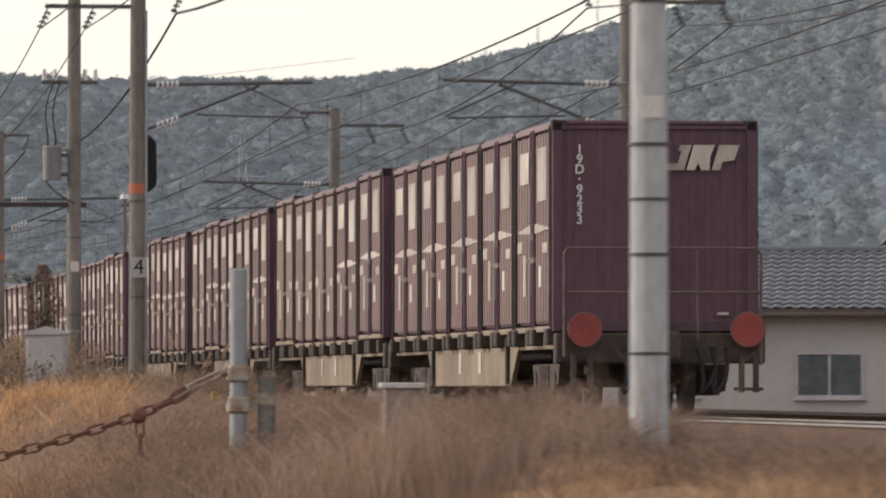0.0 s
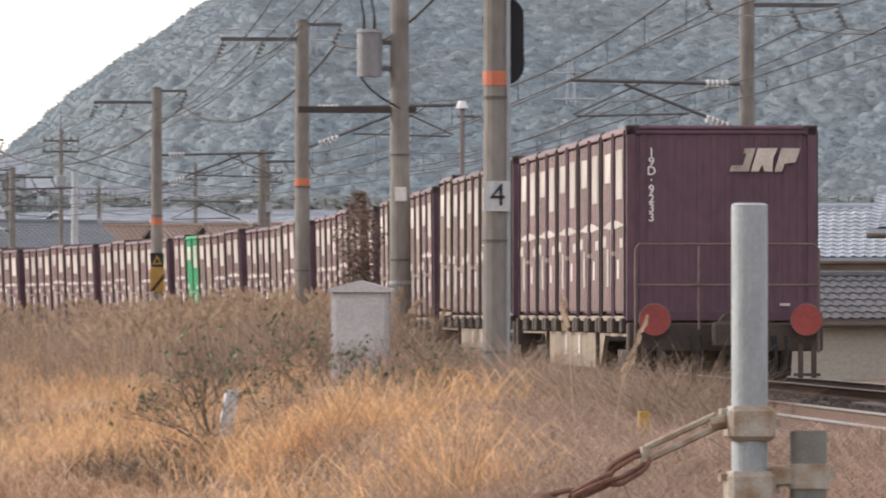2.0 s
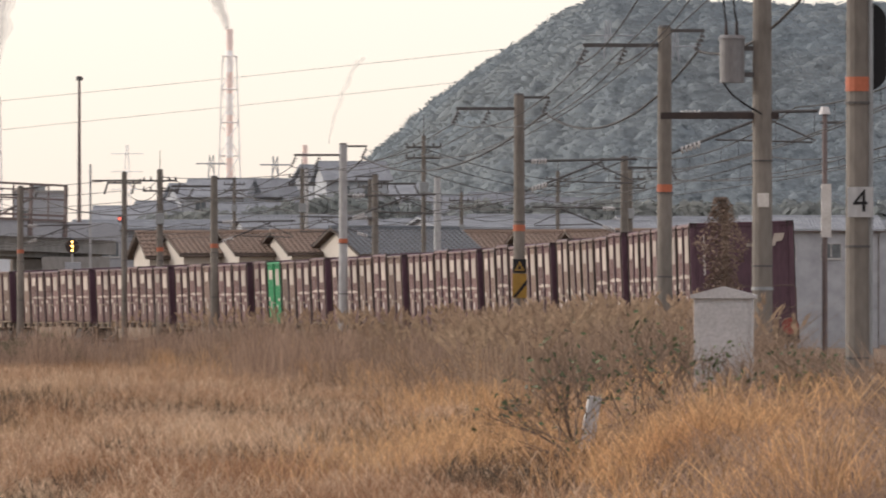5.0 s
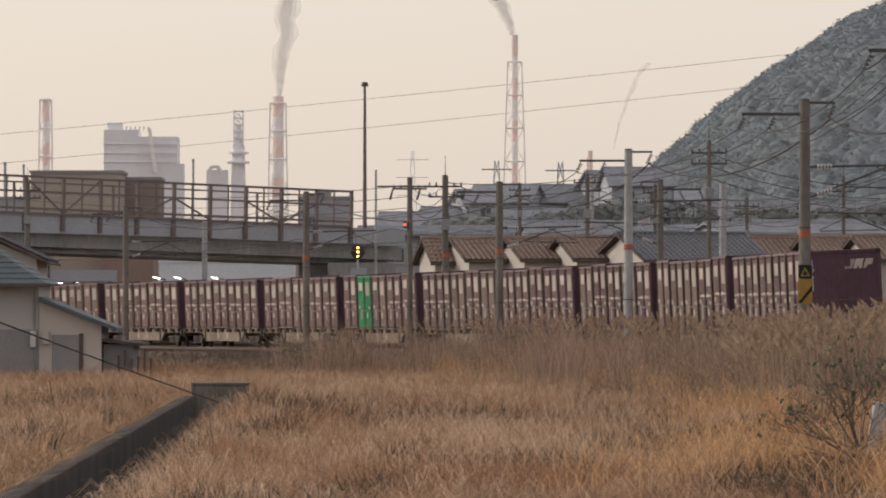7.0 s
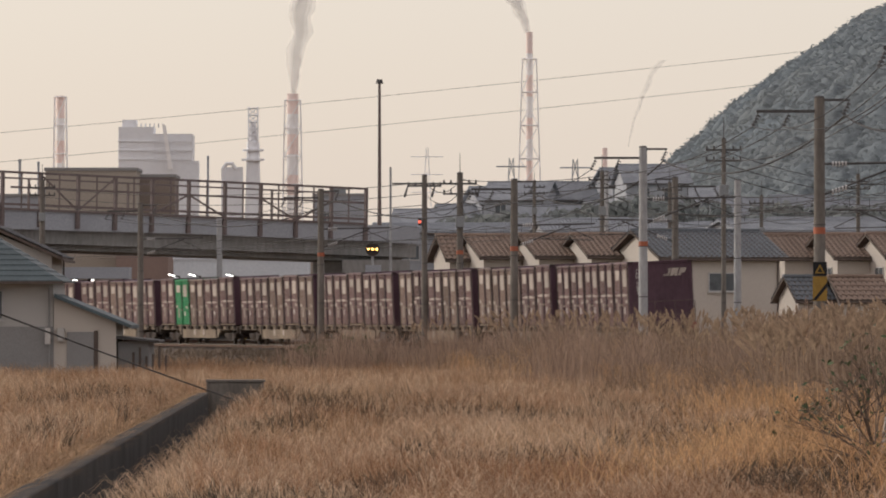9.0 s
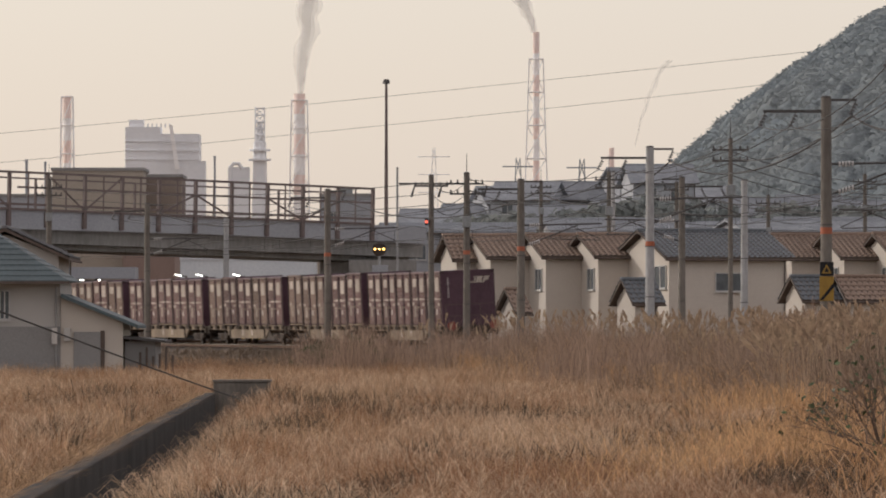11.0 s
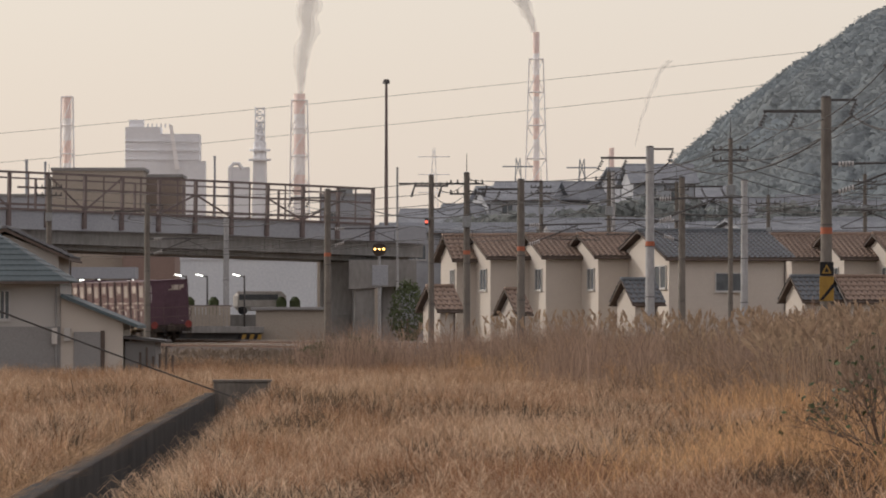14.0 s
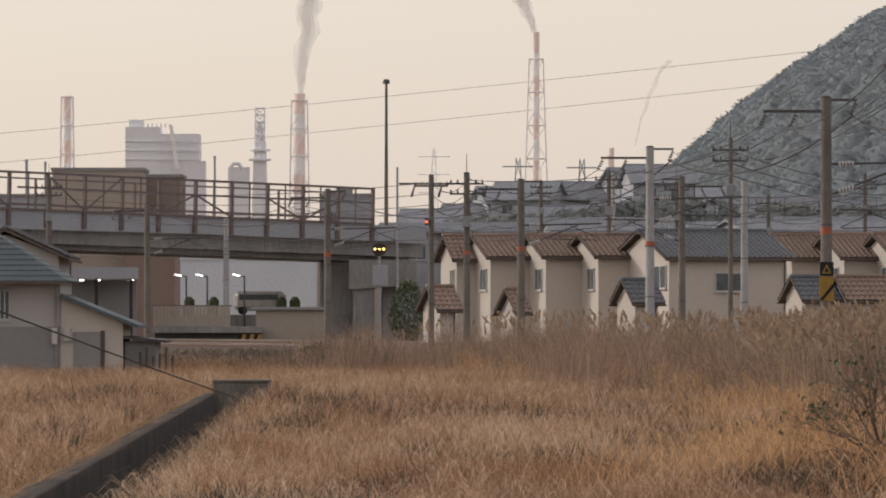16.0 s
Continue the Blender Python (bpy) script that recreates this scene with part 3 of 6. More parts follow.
def build_train():
    w0 = wagon("flat_wagon", True)
    tagged(w0, "rear container flat wagon with end railing and red discs")
    w1 = wagon("flat_wagon")
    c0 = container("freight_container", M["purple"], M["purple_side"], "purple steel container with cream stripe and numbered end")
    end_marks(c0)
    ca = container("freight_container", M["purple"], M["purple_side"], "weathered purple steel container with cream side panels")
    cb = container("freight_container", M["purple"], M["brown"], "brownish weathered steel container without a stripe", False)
    cg = container("freight_container", M["green"], M["green"], "bright green steel freight container", False)
    rng = random.Random(3)
    fixed = {(1, 3): cb, (1, 0): ca, (2, 1): cb, (2, 4): cb, (4, 2): cb}
    for k in range(12):
        w = w0 if k == 0 else (w1 if k == 1 else copy_thing(w1, Matrix()))
        TRAIN.append((w, 9.42 + 20.4 * k, Matrix()))
        for i in range(5):
            if (k, i) == (0, 0):
                c = c0
            elif (k, i) == (5, 3):
                c = cg
            else:
                c = copy_thing(fixed.get((k, i)) or (cb if rng.random() < 0.22 else ca), Matrix())
            lift = pose(0, (i - 2) * 3.78, 1.0 + (0.06 if (k + i) % 4 == 1 and k else 0.0))
            TRAIN.append((c, 9.42 + 20.4 * k, lift))
    for spare in (ca, cb):
        TRAIN.append((spare, 9.42 + 20.4 * 12, pose(0, (0 if spare is ca else 1) * 3.78, 1.0)))
    TRAIN.append((copy_thing(w1, Matrix()), 9.42 + 20.4 * 12, Matrix()))


def motions():
    times = [0.5 * i for i in range(33)]
    for thing, ahead, local in TRAIN:
        walk(thing, [(t, on_track(SPEED * t + ahead) @ local) for t in times])
    # the row of signal lamps goes from upright to slanting to level
    for bar in SIGNAL:
        walk(bar, [(t, pose(0, -0.17, 6.6, 0, turn, 0)) for t, turn in ((0, -89.9), (7.7, -89.9), (7.8, -45), (8.5, -45), (8.6, 0), (16, 0))])


# ---- poles and wires ----
def pole(name, x, y, top, r, mat, label, base=-0.5, band=None, arms="", side=1, category="utility pole", group="line poles"):
    p = empty(name, pose(x, y, base), label, category, group)
    h = top - base
    part("shaft", tube(B(), (0, 0, -0.3), (0, 0, h), r * 1.12, r * 0.9, 14), mat, p, smooth=False)
    part("cap", tube(B(), (0, 0, h), (0, 0, h + 0.05), r * 0.98, r * 0.7, 14), M["steel"], p)
    if band:
        part("warning_band", tube(B(), (0, 0, band - base - 0.09), (0, 0, band - base + 0.09), r * 1.06, r * 1.05, 14), M["orange"], p, "faded orange band")
    for z in ((1.2, 2.6, 4.4) if h > 5 else ()):
        part("strap", tube(B(), (0, 0, z), (0, 0, z + 0.03), r * 1.12, r * 1.12, 14), M["steel"], p)
    if "f" in arms:
        part("feeder_arm", box(B(), min(0, -1.75 * side), max(0, -1.75 * side), -0.045, 0.045, h - 0.42, h - 0.34), M["steel"], p)
        part("top_arm", box(B(), min(0, 0.85 * side), max(0, 0.85 * side), -0.04, 0.04, h - 0.10, h - 0.03), M["steel"], p)
        for ax, az in ((-1.7, -0.42), (-0.85, -0.42), (0.82, -0.10)):
            bm = B()
            for k in range(4):
                q = Vector((ax * side - 0.045 * k * side, 0, h + az - 0.06 - 0.085 * k))
                tube(bm, q, q - Vector((0.01, 0, 0.05)), 0.045, 0.075, 8)
            tube(bm, (ax * side, 0, h + az), (ax * side - 0.16 * side, 0, h + az - 0.4), 0.014, 0.014, 5)
            part("insulator", bm, M["steel"], p)
    if "b" in arms:
        s = side
        part("bracket_tube", tube(B(), (0, 0, h - 1.85), (3.3 * s, 0, h - 1.78), 0.035, 0.035, 7), M["steel"], p)
        part("bracket_strut", tube(B(), (0, 0, h - 2.75), (2.3 * s, 0, h - 1.85), 0.03, 0.03, 7), M["steel"], p)
        part("steady_arm", tube(B(), (1.1 * s, 0, h - 2.4), (3.2 * s, 0, h - 2.45), 0.02, 0.02, 6), M["steel"], p)
        part("drop_arm", tube(B(), (2.0 * s, 0, h - 1.85), (3.25 * s, 0, h - 2.42), 0.018, 0.018, 6), M["steel"], p)
        for z0, z1, xx in ((h - 1.85, h - 1.84, 0.35), (h - 2.62, h - 2.5, 0.35)):
            bm = B()
            for k in range(5):
                tube(bm, (s * (xx + 0.09 * k), 0, z0 + (z1 - z0) * k / 4), (s * (xx + 0.05 + 0.09 * k), 0, z0 + (z1 - z0) * k / 4), 0.075, 0.075, 8)
            part("insulator", bm, M["porcelain"], p)
    return p


def wire(name, pts, r, sag, label, n=14):
    cu = bpy.data.curves.new(name, "CURVE")
    cu.dimensions, cu.bevel_depth, cu.bevel_resolution = "3D", r, 1
    for a, b in zip(pts, pts[1:]):
        a, b = Vector(a), Vector(b)
        sp = cu.splines.new("POLY")
        sp.points.add(n)
        for i in range(n + 1):
            u = i / n
            q = a.lerp(b, u)
            sp.points[i].co = (q.x, q.y, q.z - sag * 4 * u * (1 - u), 1)
    cu.materials.append(M["wire"])
    return tagged(new(name, cu), label, "overhead wire", "overhead wires")


LINE_POLES = [(6.98, 19.1), (9.05, 87.5), (11.3, 149.6), (10.65, 194.7), (7.38, 249.9), (3.17, 285.0), (-5.43, 330.0), (-15.6, 369.6)]
FAR_POLES = [(14.9, 20.0), (16.8, 78.2), (18.0, 128.8), (17.4, 249.4), (10.23, 300.0)]


def text_plate(parent, ch, size, m, mat):
    cu = bpy.data.curves.new("numeral", "FONT")
    cu.body, cu.size, cu.align_x, cu.align_y, cu.extrude = ch, size, "CENTER", "CENTER", 0.002
    cu.materials.append(mat)
    ob = new("numeral", cu)
    ob.parent = parent
    ob.matrix_local = m
    return ob


def build_poles():
    for i, (x, y) in enumerate(LINE_POLES):
        mat = M["palepole"] if i in (0, 4) else M["concrete"]
        lab = "pale grey round concrete catenary pole beside the track" if i in (0, 4) else "weathered brown-grey concrete catenary pole with steel arms"
        band = {1: 4.15, 2: 4.0, 3: 3.75, 4: 4.0, 5: 4.2, 6: 4.4}.get(i)
        p = pole("catenary_pole", x, y, {0: 9.0, 1: 7.95, 5: 7.0}.get(i, 7.45), 0.16, mat, lab, -0.5, band, "b" if i == 0 else "fb", 1, "catenary pole", "catenary poles")
        if i == 0:
            part("number_plate_blank", box(B(), -0.10, 0.10, -0.18, -0.165, 3.35, 3.55), M["white"], p, "small white plate")
            for z in (3.1, 4.9, 2.1):
                part("strap", tube(B(), (0, 0, z), (0, 0, z + 0.03), 0.185, 0.185, 14), M["steel"], p)
        if i == 1:
            part("pole_plate", box(B(), -0.16, 0.16, -0.20, -0.185, 2.98, 3.36), M["palepole"], p, "white square pole plate")
            text_plate(p, "4", 0.40, pose(0.0, -0.206, 3.17, 90), M["black"])
            bm = B()
            o = [(0.26 * math.cos(a), (0.30 if math.sin(a) > 0 else -0.30) + 0.26 * math.sin(a)) for a in np.linspace(0, 2 * math.pi, 25)[:-1]]
            prism(bm, o, 0.22, 0.26)
            bmesh.ops.translate(bm, vec=(0.12, 0, 5.13), verts=bm.verts)
            sg = part("signal_head", bm, M["black"], p, "black oval railway signal backboard")
            part("signal_lamp", tube(B(), (0.12, 0.2, 5.3), (0.12, 0.16, 5.3), 0.09, 0.09, 14), M["black"], sg)
            bm = B()
            tube(bm, (0.14, -0.10, 0.0), (0.14, -0.10, 8.0), 0.03, 0.03, 7)
            part("cable_pipe", bm, M["galv"], p)
        if i == 3:
            s = part("sign_board", box(B(), -0.20, 0.20, -0.215, -0.2, 2.30, 2.98), M["yellow"], p, "yellow board with black slash")
            bm = prism(B(), [(-0.2, 2.32), (-0.1, 2.32), (0.2, 2.68), (0.2, 2.82)], -0.222, -0.216)
            part("slash", bm, M["black"], s)
            s = part("sign_board", box(B(), -0.19, 0.19, -0.215, -0.2, 3.0, 3.38), M["black"], p, "black board with yellow triangle")
            bm = prism(B(), [(-0.14, 3.06), (0.14, 3.06), (0, 3.32)], -0.222, -0.216)
            t = part("triangle", bm, M["yellow"], s)
            bm = prism(B(), [(-0.07, 3.10), (0.07, 3.10), (0, 3.24)], -0.228, -0.223)
            part("slash", bm, M["black"], s)
    for i, (x, y) in enumerate(FAR_POLES):
        pole("catenary_pole", x, y, (8.4, 7.6, 7.3, 7.0, 7.4)[i], 0.15, M["concrete"], "brown-grey concrete catenary pole across the tracks", -0.5, 4.3 if i in (1, 2) else None, "fb", -1, "catenary pole", "catenary poles")
    # transformer pole
    p = pole("utility_pole", 10.7, 119.5, 10.3, 0.165, M["concrete"], "tall concrete utility pole carrying a grey transformer", -0.5, None, "")
    can = part("transformer", tube(B(), (-0.52, -0.05, 5.75), (-0.52, -0.05, 6.50), 0.21, 0.22, 18), M["can"], p, "grey cylindrical pole transformer")
    part("lid", tube(B(), (-0.52, -0.05, 6.50), (-0.52, -0.05, 6.56), 0.24, 0.20, 18), M["can"], can)
    bm = B()
    for dx in (-0.1, 0.08):
        tube(bm, (-0.52 + dx, -0.05, 6.55), (-0.52 + dx, -0.05, 6.8), 0.035, 0.02, 8)
    part("bushing", bm, M["darkgap"], can)
    bm = B()
    box(bm, -0.45, 0.0, -0.06, 0.06, 5.85, 5.93)
    box(bm, -0.45, 0.0, -0.06, 0.06, 6.3, 6.38)
    part("transformer_bracket", bm, M["steel"], p)
    part("cross_beam", box(B(), -1.75, 0.28, -0.07, 0.07, 5.13, 5.24), M["darkgap"], p)
    part("cross_arm", box(B(), -0.75, 0.55, -0.05, 0.05, 8.0, 8.09), M["steel"], p)
    for dx in (-0.7, -0.45, 0.25, 0.5):
        part("insulator", tube(B(), (dx, 0, 8.09), (dx, 0, 8.35), 0.055, 0.04, 8), M["porcelain"], p)
    bm = B()
    for k, (a, b) in enumerate((((-0.62, 0, 6.8), (-0.45, 0, 8.1)), ((-0.44, 0, 6.8), (-0.3, 0, 8.1)), ((-0.7, -0.1, 5.8), (0, -0.15, 5.2)))):
        q = [Vector(a).lerp(Vector(b), u) + Vector((-0.12 * math.sin(u * 3.14), 0, 0)) for u in np.linspace(0, 1, 8)]
        part("lead_cable", path_tube(B(), q, 0.018, 5), M["black"], p)
    part("pole_plate", box(B(), -0.10, 0.10, -0.2, -0.185, 3.62, 3.86), M["white"], p, "small white plate")
    part("strap", tube(B(), (0, 0, 2.2), (0, 0, 2.26), 0.19, 0.19, 14), M["galv"], p)
    # poles near the bridge and houses
    for x, y, top, r, arm in ((-0.52, 310, 7.7, 0.13, 1), (1.05, 310, 7.8, 0.15, 2), (-22.6, 402, 9.4, 0.17, 2), (11.9, 290, 8.8, 0.10, 2), (12.3, 286, 7.0, 0.15, 0), (-2.9, 445, 11.0, 0.08, 0), (9.0, 380, 9.4, 0.13, 2), (14.0, 420, 9.6, 0.12, 2),
                              (-13.3, 430, 7.6, 0.18, 0), (9.6, 395, 9.7, 0.12, 0), (19.5, 420, 8.8, 0.12, 2), (7.0, 500, 11.3, 0.14, 2), (24, 340, 8.5, 0.13, 2), (26.5, 440, 10.5, 0.13, 2)):
        p = pole("utility_pole", x, y, top, r, M["concrete"] if arm != 0 else M["palepole"], "concrete utility pole with cross-arms and cables" if arm else "plain grey concrete pole", -0.6, 4.3 if abs(x - 1.05) < 0.1 else None, "")
        h = top + 0.6
        if arm:
            for k in range(arm):
                part("cross_arm", box(B(), -0.75, 0.75, -0.05, 0.05, h - 0.5 - 0.45 * k, h - 0.42 - 0.45 * k), M["steel"], p)
                for dx in (-0.7, -0.4, 0.4, 0.7):
                    part("insulator", tube(B(), (dx, 0, h - 0.42 - 0.45 * k), (dx, 0, h - 0.28 - 0.45 * k), 0.045, 0.03, 7), M["steel"], p)
        if arm == 1:
            hd = part("lamp_housing", box(B(), -0.28, -0.14, -0.2, 0.1, 6.1, 6.4, 0.02), M["black"], p)
            part("red_lamp", tube(B(), (-0.21, -0.24, 6.25), (-0.21, -0.2, 6.25), 0.07, 0.07, 10), M["redlamp"], hd, "lit red lamp")
        if abs(x - 1.05) < 0.1:
            part("cross_beam", box(B(), -3.0, 0.1, -0.05, 0.05, 7.90, 7.98), M["steel"], p)
            for dx in (-2.3, -1.1, 0.9):
                part("insulator", tube(B(), (dx, 0, 7.85), (dx - 0.15, 0, 7.35), 0.035, 0.06, 7), M["steel"], p)
        if arm == 2:
            part("lightning_rod", tube(B(), (0, 0, h), (0, 0, h + 0.9), 0.02, 0.012, 5), M["steel"], p)
            part("switch_box", box(B(), -0.2, 0.2, -0.3, -0.12, h - 2.4, h - 1.9, 0.03), M["galv"], p)
    # tall lamp mast
    p = empty("lamp_mast", pose(-4.05, 500, -0.8), "tall slender floodlight mast with round head", "lamp mast")
    part("shaft", tube(B(), (0, 0, 0), (0, 0, 19.2), 0.2, 0.09, 12), M["brownsteel"], p)
    part("lamp_head", tube(B(), (0, 0, 19.05), (0, 0, 19.35), 0.28, 0.2, 14), M["steel"], p)


def build_wires():
    ys = [-35, 25, 87.5, 149.6, 195, 250, 287, 330, 370, 420]
    for side in (0.0, 3.8):
        base = [on_track(float(np.interp(y, LY, ARC)), side) for y in ys]
        wire("contact_wire", [(m.translation.x, m.translation.y, 5.05) for m in base], 0.012, 0.05, "thin dark contact wire above the track")
        wire("messenger_wire", [(m.translation.x, m.translation.y, 5.75) for m in base], 0.014, 0.45, "dark messenger wire above the track")
        cu = bpy.data.curves.new("dropper", "CURVE")
        cu.dimensions, cu.bevel_depth = "3D", 0.006
        for a, b in zip(base, base[1:]):
            for i in range(1, 10):
                u = i / 10
                q = a.translation.lerp(b.translation, u)
                sp = cu.splines.new("POLY")
                sp.points.add(1)
                sp.points[0].co = (q.x, q.y, 5.05 - 0.2 * u * (1 - u), 1)
                sp.points[1].co = (q.x, q.y, 5.75 - 1.8 * u * (1 - u), 1)
        cu.materials.append(M["wire"])
        tagged(new("dropper", cu), "thin droppers between the overhead wires", "overhead wire", "", "stuff")
    for dx, dz, r in ((-1.85, -0.8, 0.013), (-1.0, -0.8, 0.013), (0.72, -0.5, 0.026)):
        wire("feeder_wire", [(x + dx, y, ((9.0 if i == 0 else 7.95 if i == 1 else 7.0 if i == 5 else 7.45) + dz)) for i, (x, y) in enumerate(LINE_POLES)], r, 0.55 if r < 0.02 else 0.95, "sagging feeder cable strung between the poles")
    for dx, dz in ((1.0, -0.8), (-0.72, -0.5), (1.85, -0.8)):
        wire("feeder_wire", [(x + dx, y, (8.4, 7.6, 7.3, 7.0, 7.4)[i] + dz) for i, (x, y) in enumerate(FAR_POLES)], 0.016, 0.9, "sagging feeder cable strung between the poles")
    for z in (7.9, 7.4, 6.9):
        wire("power_cable", [(-22.6, 402, z + 1), (-0.5, 310, z - 0.5), (1.05, 310, z - 0.4), (11.9, 290, z + 0.4), (24, 340, z)], 0.016, 0.5, "dark power cable between utility poles")
        wire("power_cable", [(1.05, 310, z - 0.3), (9.0, 380, z + 0.9), (19.5, 420, z + 0.5), (26.5, 440, z + 2)], 0.016, 0.8, "dark power cable between utility poles")
    for z in (8.3, 8.32):
        wire("power_cable", [(10.2 + (z - 8.3) * 40, 119.5, z - 0.5), (11.9, 290, z - 0.3)], 0.012, 1.3, "dark power cable between utility poles")
    for b, z0, z1 in ((0, 182, 152), (1, 165, 134)):
        wire("transmission_line", [(-330, 4300, z1 - 40 + 0), (560, 4300, z0 + 25)], 0.13, 4, "faint high-voltage line far across the sky", 24)
    wire("stay_cable", [(-7.5, 118, 1.40), (-4.75, 165, -0.62)], 0.016, 0.02, "dark stay cable slanting down to the ditch wall")


# ---- buildings ----
def tiled_slope(bm, x0, x1, ya, za, yb, zb, col=0.28, row=0.32):
    """Rows of curved tiles from the eave (ya, za) up to the ridge (yb, zb)."""
    n, k = max(2, int((x1 - x0) / col)), max(2, int(math.hypot(yb - ya, zb - za) / row))
    up = Vector((0, yb - ya, zb - za))
    nrm = Vector((0, -(zb - za), (yb - ya))).normalized()
    if nrm.z < 0:
        nrm = -nrm
    xs = [(x0 + (i + u) * (x1 - x0) / n, h) for i in range(n) for u, h in ((0.0, 0.055), (0.3, 0.03), (0.6, 0.0), (0.85, 0.03))] + [(x1, 0.055)]
    last = None
    for j in range(k):
        lo, hi = [], []
        for x, h in xs:
            p = Vector((x, ya, za)) + up * (j / k)
            q = Vector((x, ya, za)) + up * ((j + 1) / k)
            lo.append(bm.verts.new(p + nrm * (h + 0.045)))
            hi.append(bm.verts.new(q + nrm * h))
        for i in range(len(xs) - 1):
            bm.faces.new((lo[i], lo[i + 1], hi[i + 1], hi[i]))
            if last:
                bm.faces.new((last[i], last[i + 1], lo[i + 1], lo[i]))
        last = hi


def window(parent, x0, x1, z0, z1, y, face=-1, rot=0.0):
    """A framed window on a wall; rot turns it about the parent's z axis first."""
    m = Matrix.Rotation(rot, 4, "Z")
    t = 0.05
    bm = B()
    for a, b, c, d in ((x0, x1, z0, z0 + t), (x0, x1, z1 - t, z1), (x0, x0 + t, z0, z1), (x1 - t, x1, z0, z1), ((x0 + x1) / 2 - t / 2, (x0 + x1) / 2 + t / 2, z0, z1)):
        box(bm, a, b, y + min(0, face * 0.06), y + max(0, face * 0.06), c, d, 0, m)
    w = part("window", bm, M["alu"], parent)
    part("pane", box(B(), x0 + t, x1 - t, y + min(0, face * 0.02), y + max(0, face * 0.02), z0 + t, z1 - t, 0, m), M["glass"], w)
    part("sill", box(B(), x0 - 0.05, x1 + 0.05, y + min(0, face * 0.12), y + max(0, face * 0.12), z0 - 0.06, z0, 0, m), M["alu"], w)
    return w


def house(x, y, yaw, L, D, base, eave, ridge, wall, roof, label, over=0.45, windows=(), gable_windows=(), group="", name="house", lower=None):
    """Ridge along local x; the front eave faces local -y; base, eave and ridge are heights in the world."""
    h = empty(name, pose(x, y, base, 0, 0, yaw), label, "house", group)
    e, r = eave - base, ridge - base
    bm = B()
    o = [(-D / 2, 0), (D / 2, 0), (D / 2, e), (0, r - 0.12), (-D / 2, e)]
    prism(bm, o, -L / 2, L / 2, Matrix(((0, 1, 0, 0), (1, 0, 0, 0), (0, 0, 1, 0), (0, 0, 0, 1))))
    part("wall", bm, wall, h)
    if lower:
        bm = B()
        box(bm, -L / 2 - 0.02, L / 2 + 0.02, -D / 2 - 0.02, D / 2 + 0.02, 0, lower - base)
        part("lower_wall", bm, M["greyplaster"], h)
    slope = (r - e) / (D / 2)
    ez = e - over * slope
    rf = part("roof", box(B(), -L / 2 - over, L / 2 + over, -0.13, 0.13, r + 0.08, r + 0.24, 0.04), roof, h)
    for s in (-1, 1):
        bm = B()
        tiled_slope(bm, -L / 2 - over, L / 2 + over, s * (D / 2 + over), ez + 0.1, 0, r + 0.1)
        part("tiled_slope", bm, roof, rf)
    bm = B()
    o = [(-D / 2 - over, ez), (0, r), (D / 2 + over, ez), (D / 2 + over, ez + 0.13), (0, r + 0.13), (-D / 2 - over, ez + 0.13)]
    prism(bm, o, -L / 2 - over + 0.02, L / 2 + over - 0.02, Matrix(((0, 1, 0, 0), (1, 0, 0, 0), (0, 0, 1, 0), (0, 0, 0, 1))))
    part("eaves_board", bm, M["timber"] if roof != M["farroof"] else roof, rf)
    for s in (-1, 1):
        part("gutter", tube(B(), (-L / 2 - over, s * (D / 2 + over + 0.05), ez), (L / 2 + over, s * (D / 2 + over + 0.05), ez), 0.05, 0.05, 6), M["timber"], rf)
    part("downpipe", tube(B(), (L / 2 - 0.12, -D / 2 - 0.07, 0), (L / 2 - 0.12, -D / 2 - 0.07, e), 0.035, 0.035, 6), M["timber"], h)
    for x0, x1, z0, z1 in windows:
        window(h, x0, x1, z0 - base, z1 - base, -D / 2 - 0.005)
    for x0, x1, z0, z1 in gable_windows:
        window(h, x0, x1, z0 - base, z1 - base, -L / 2 - 0.005, -1, -math.pi / 2)
    return h


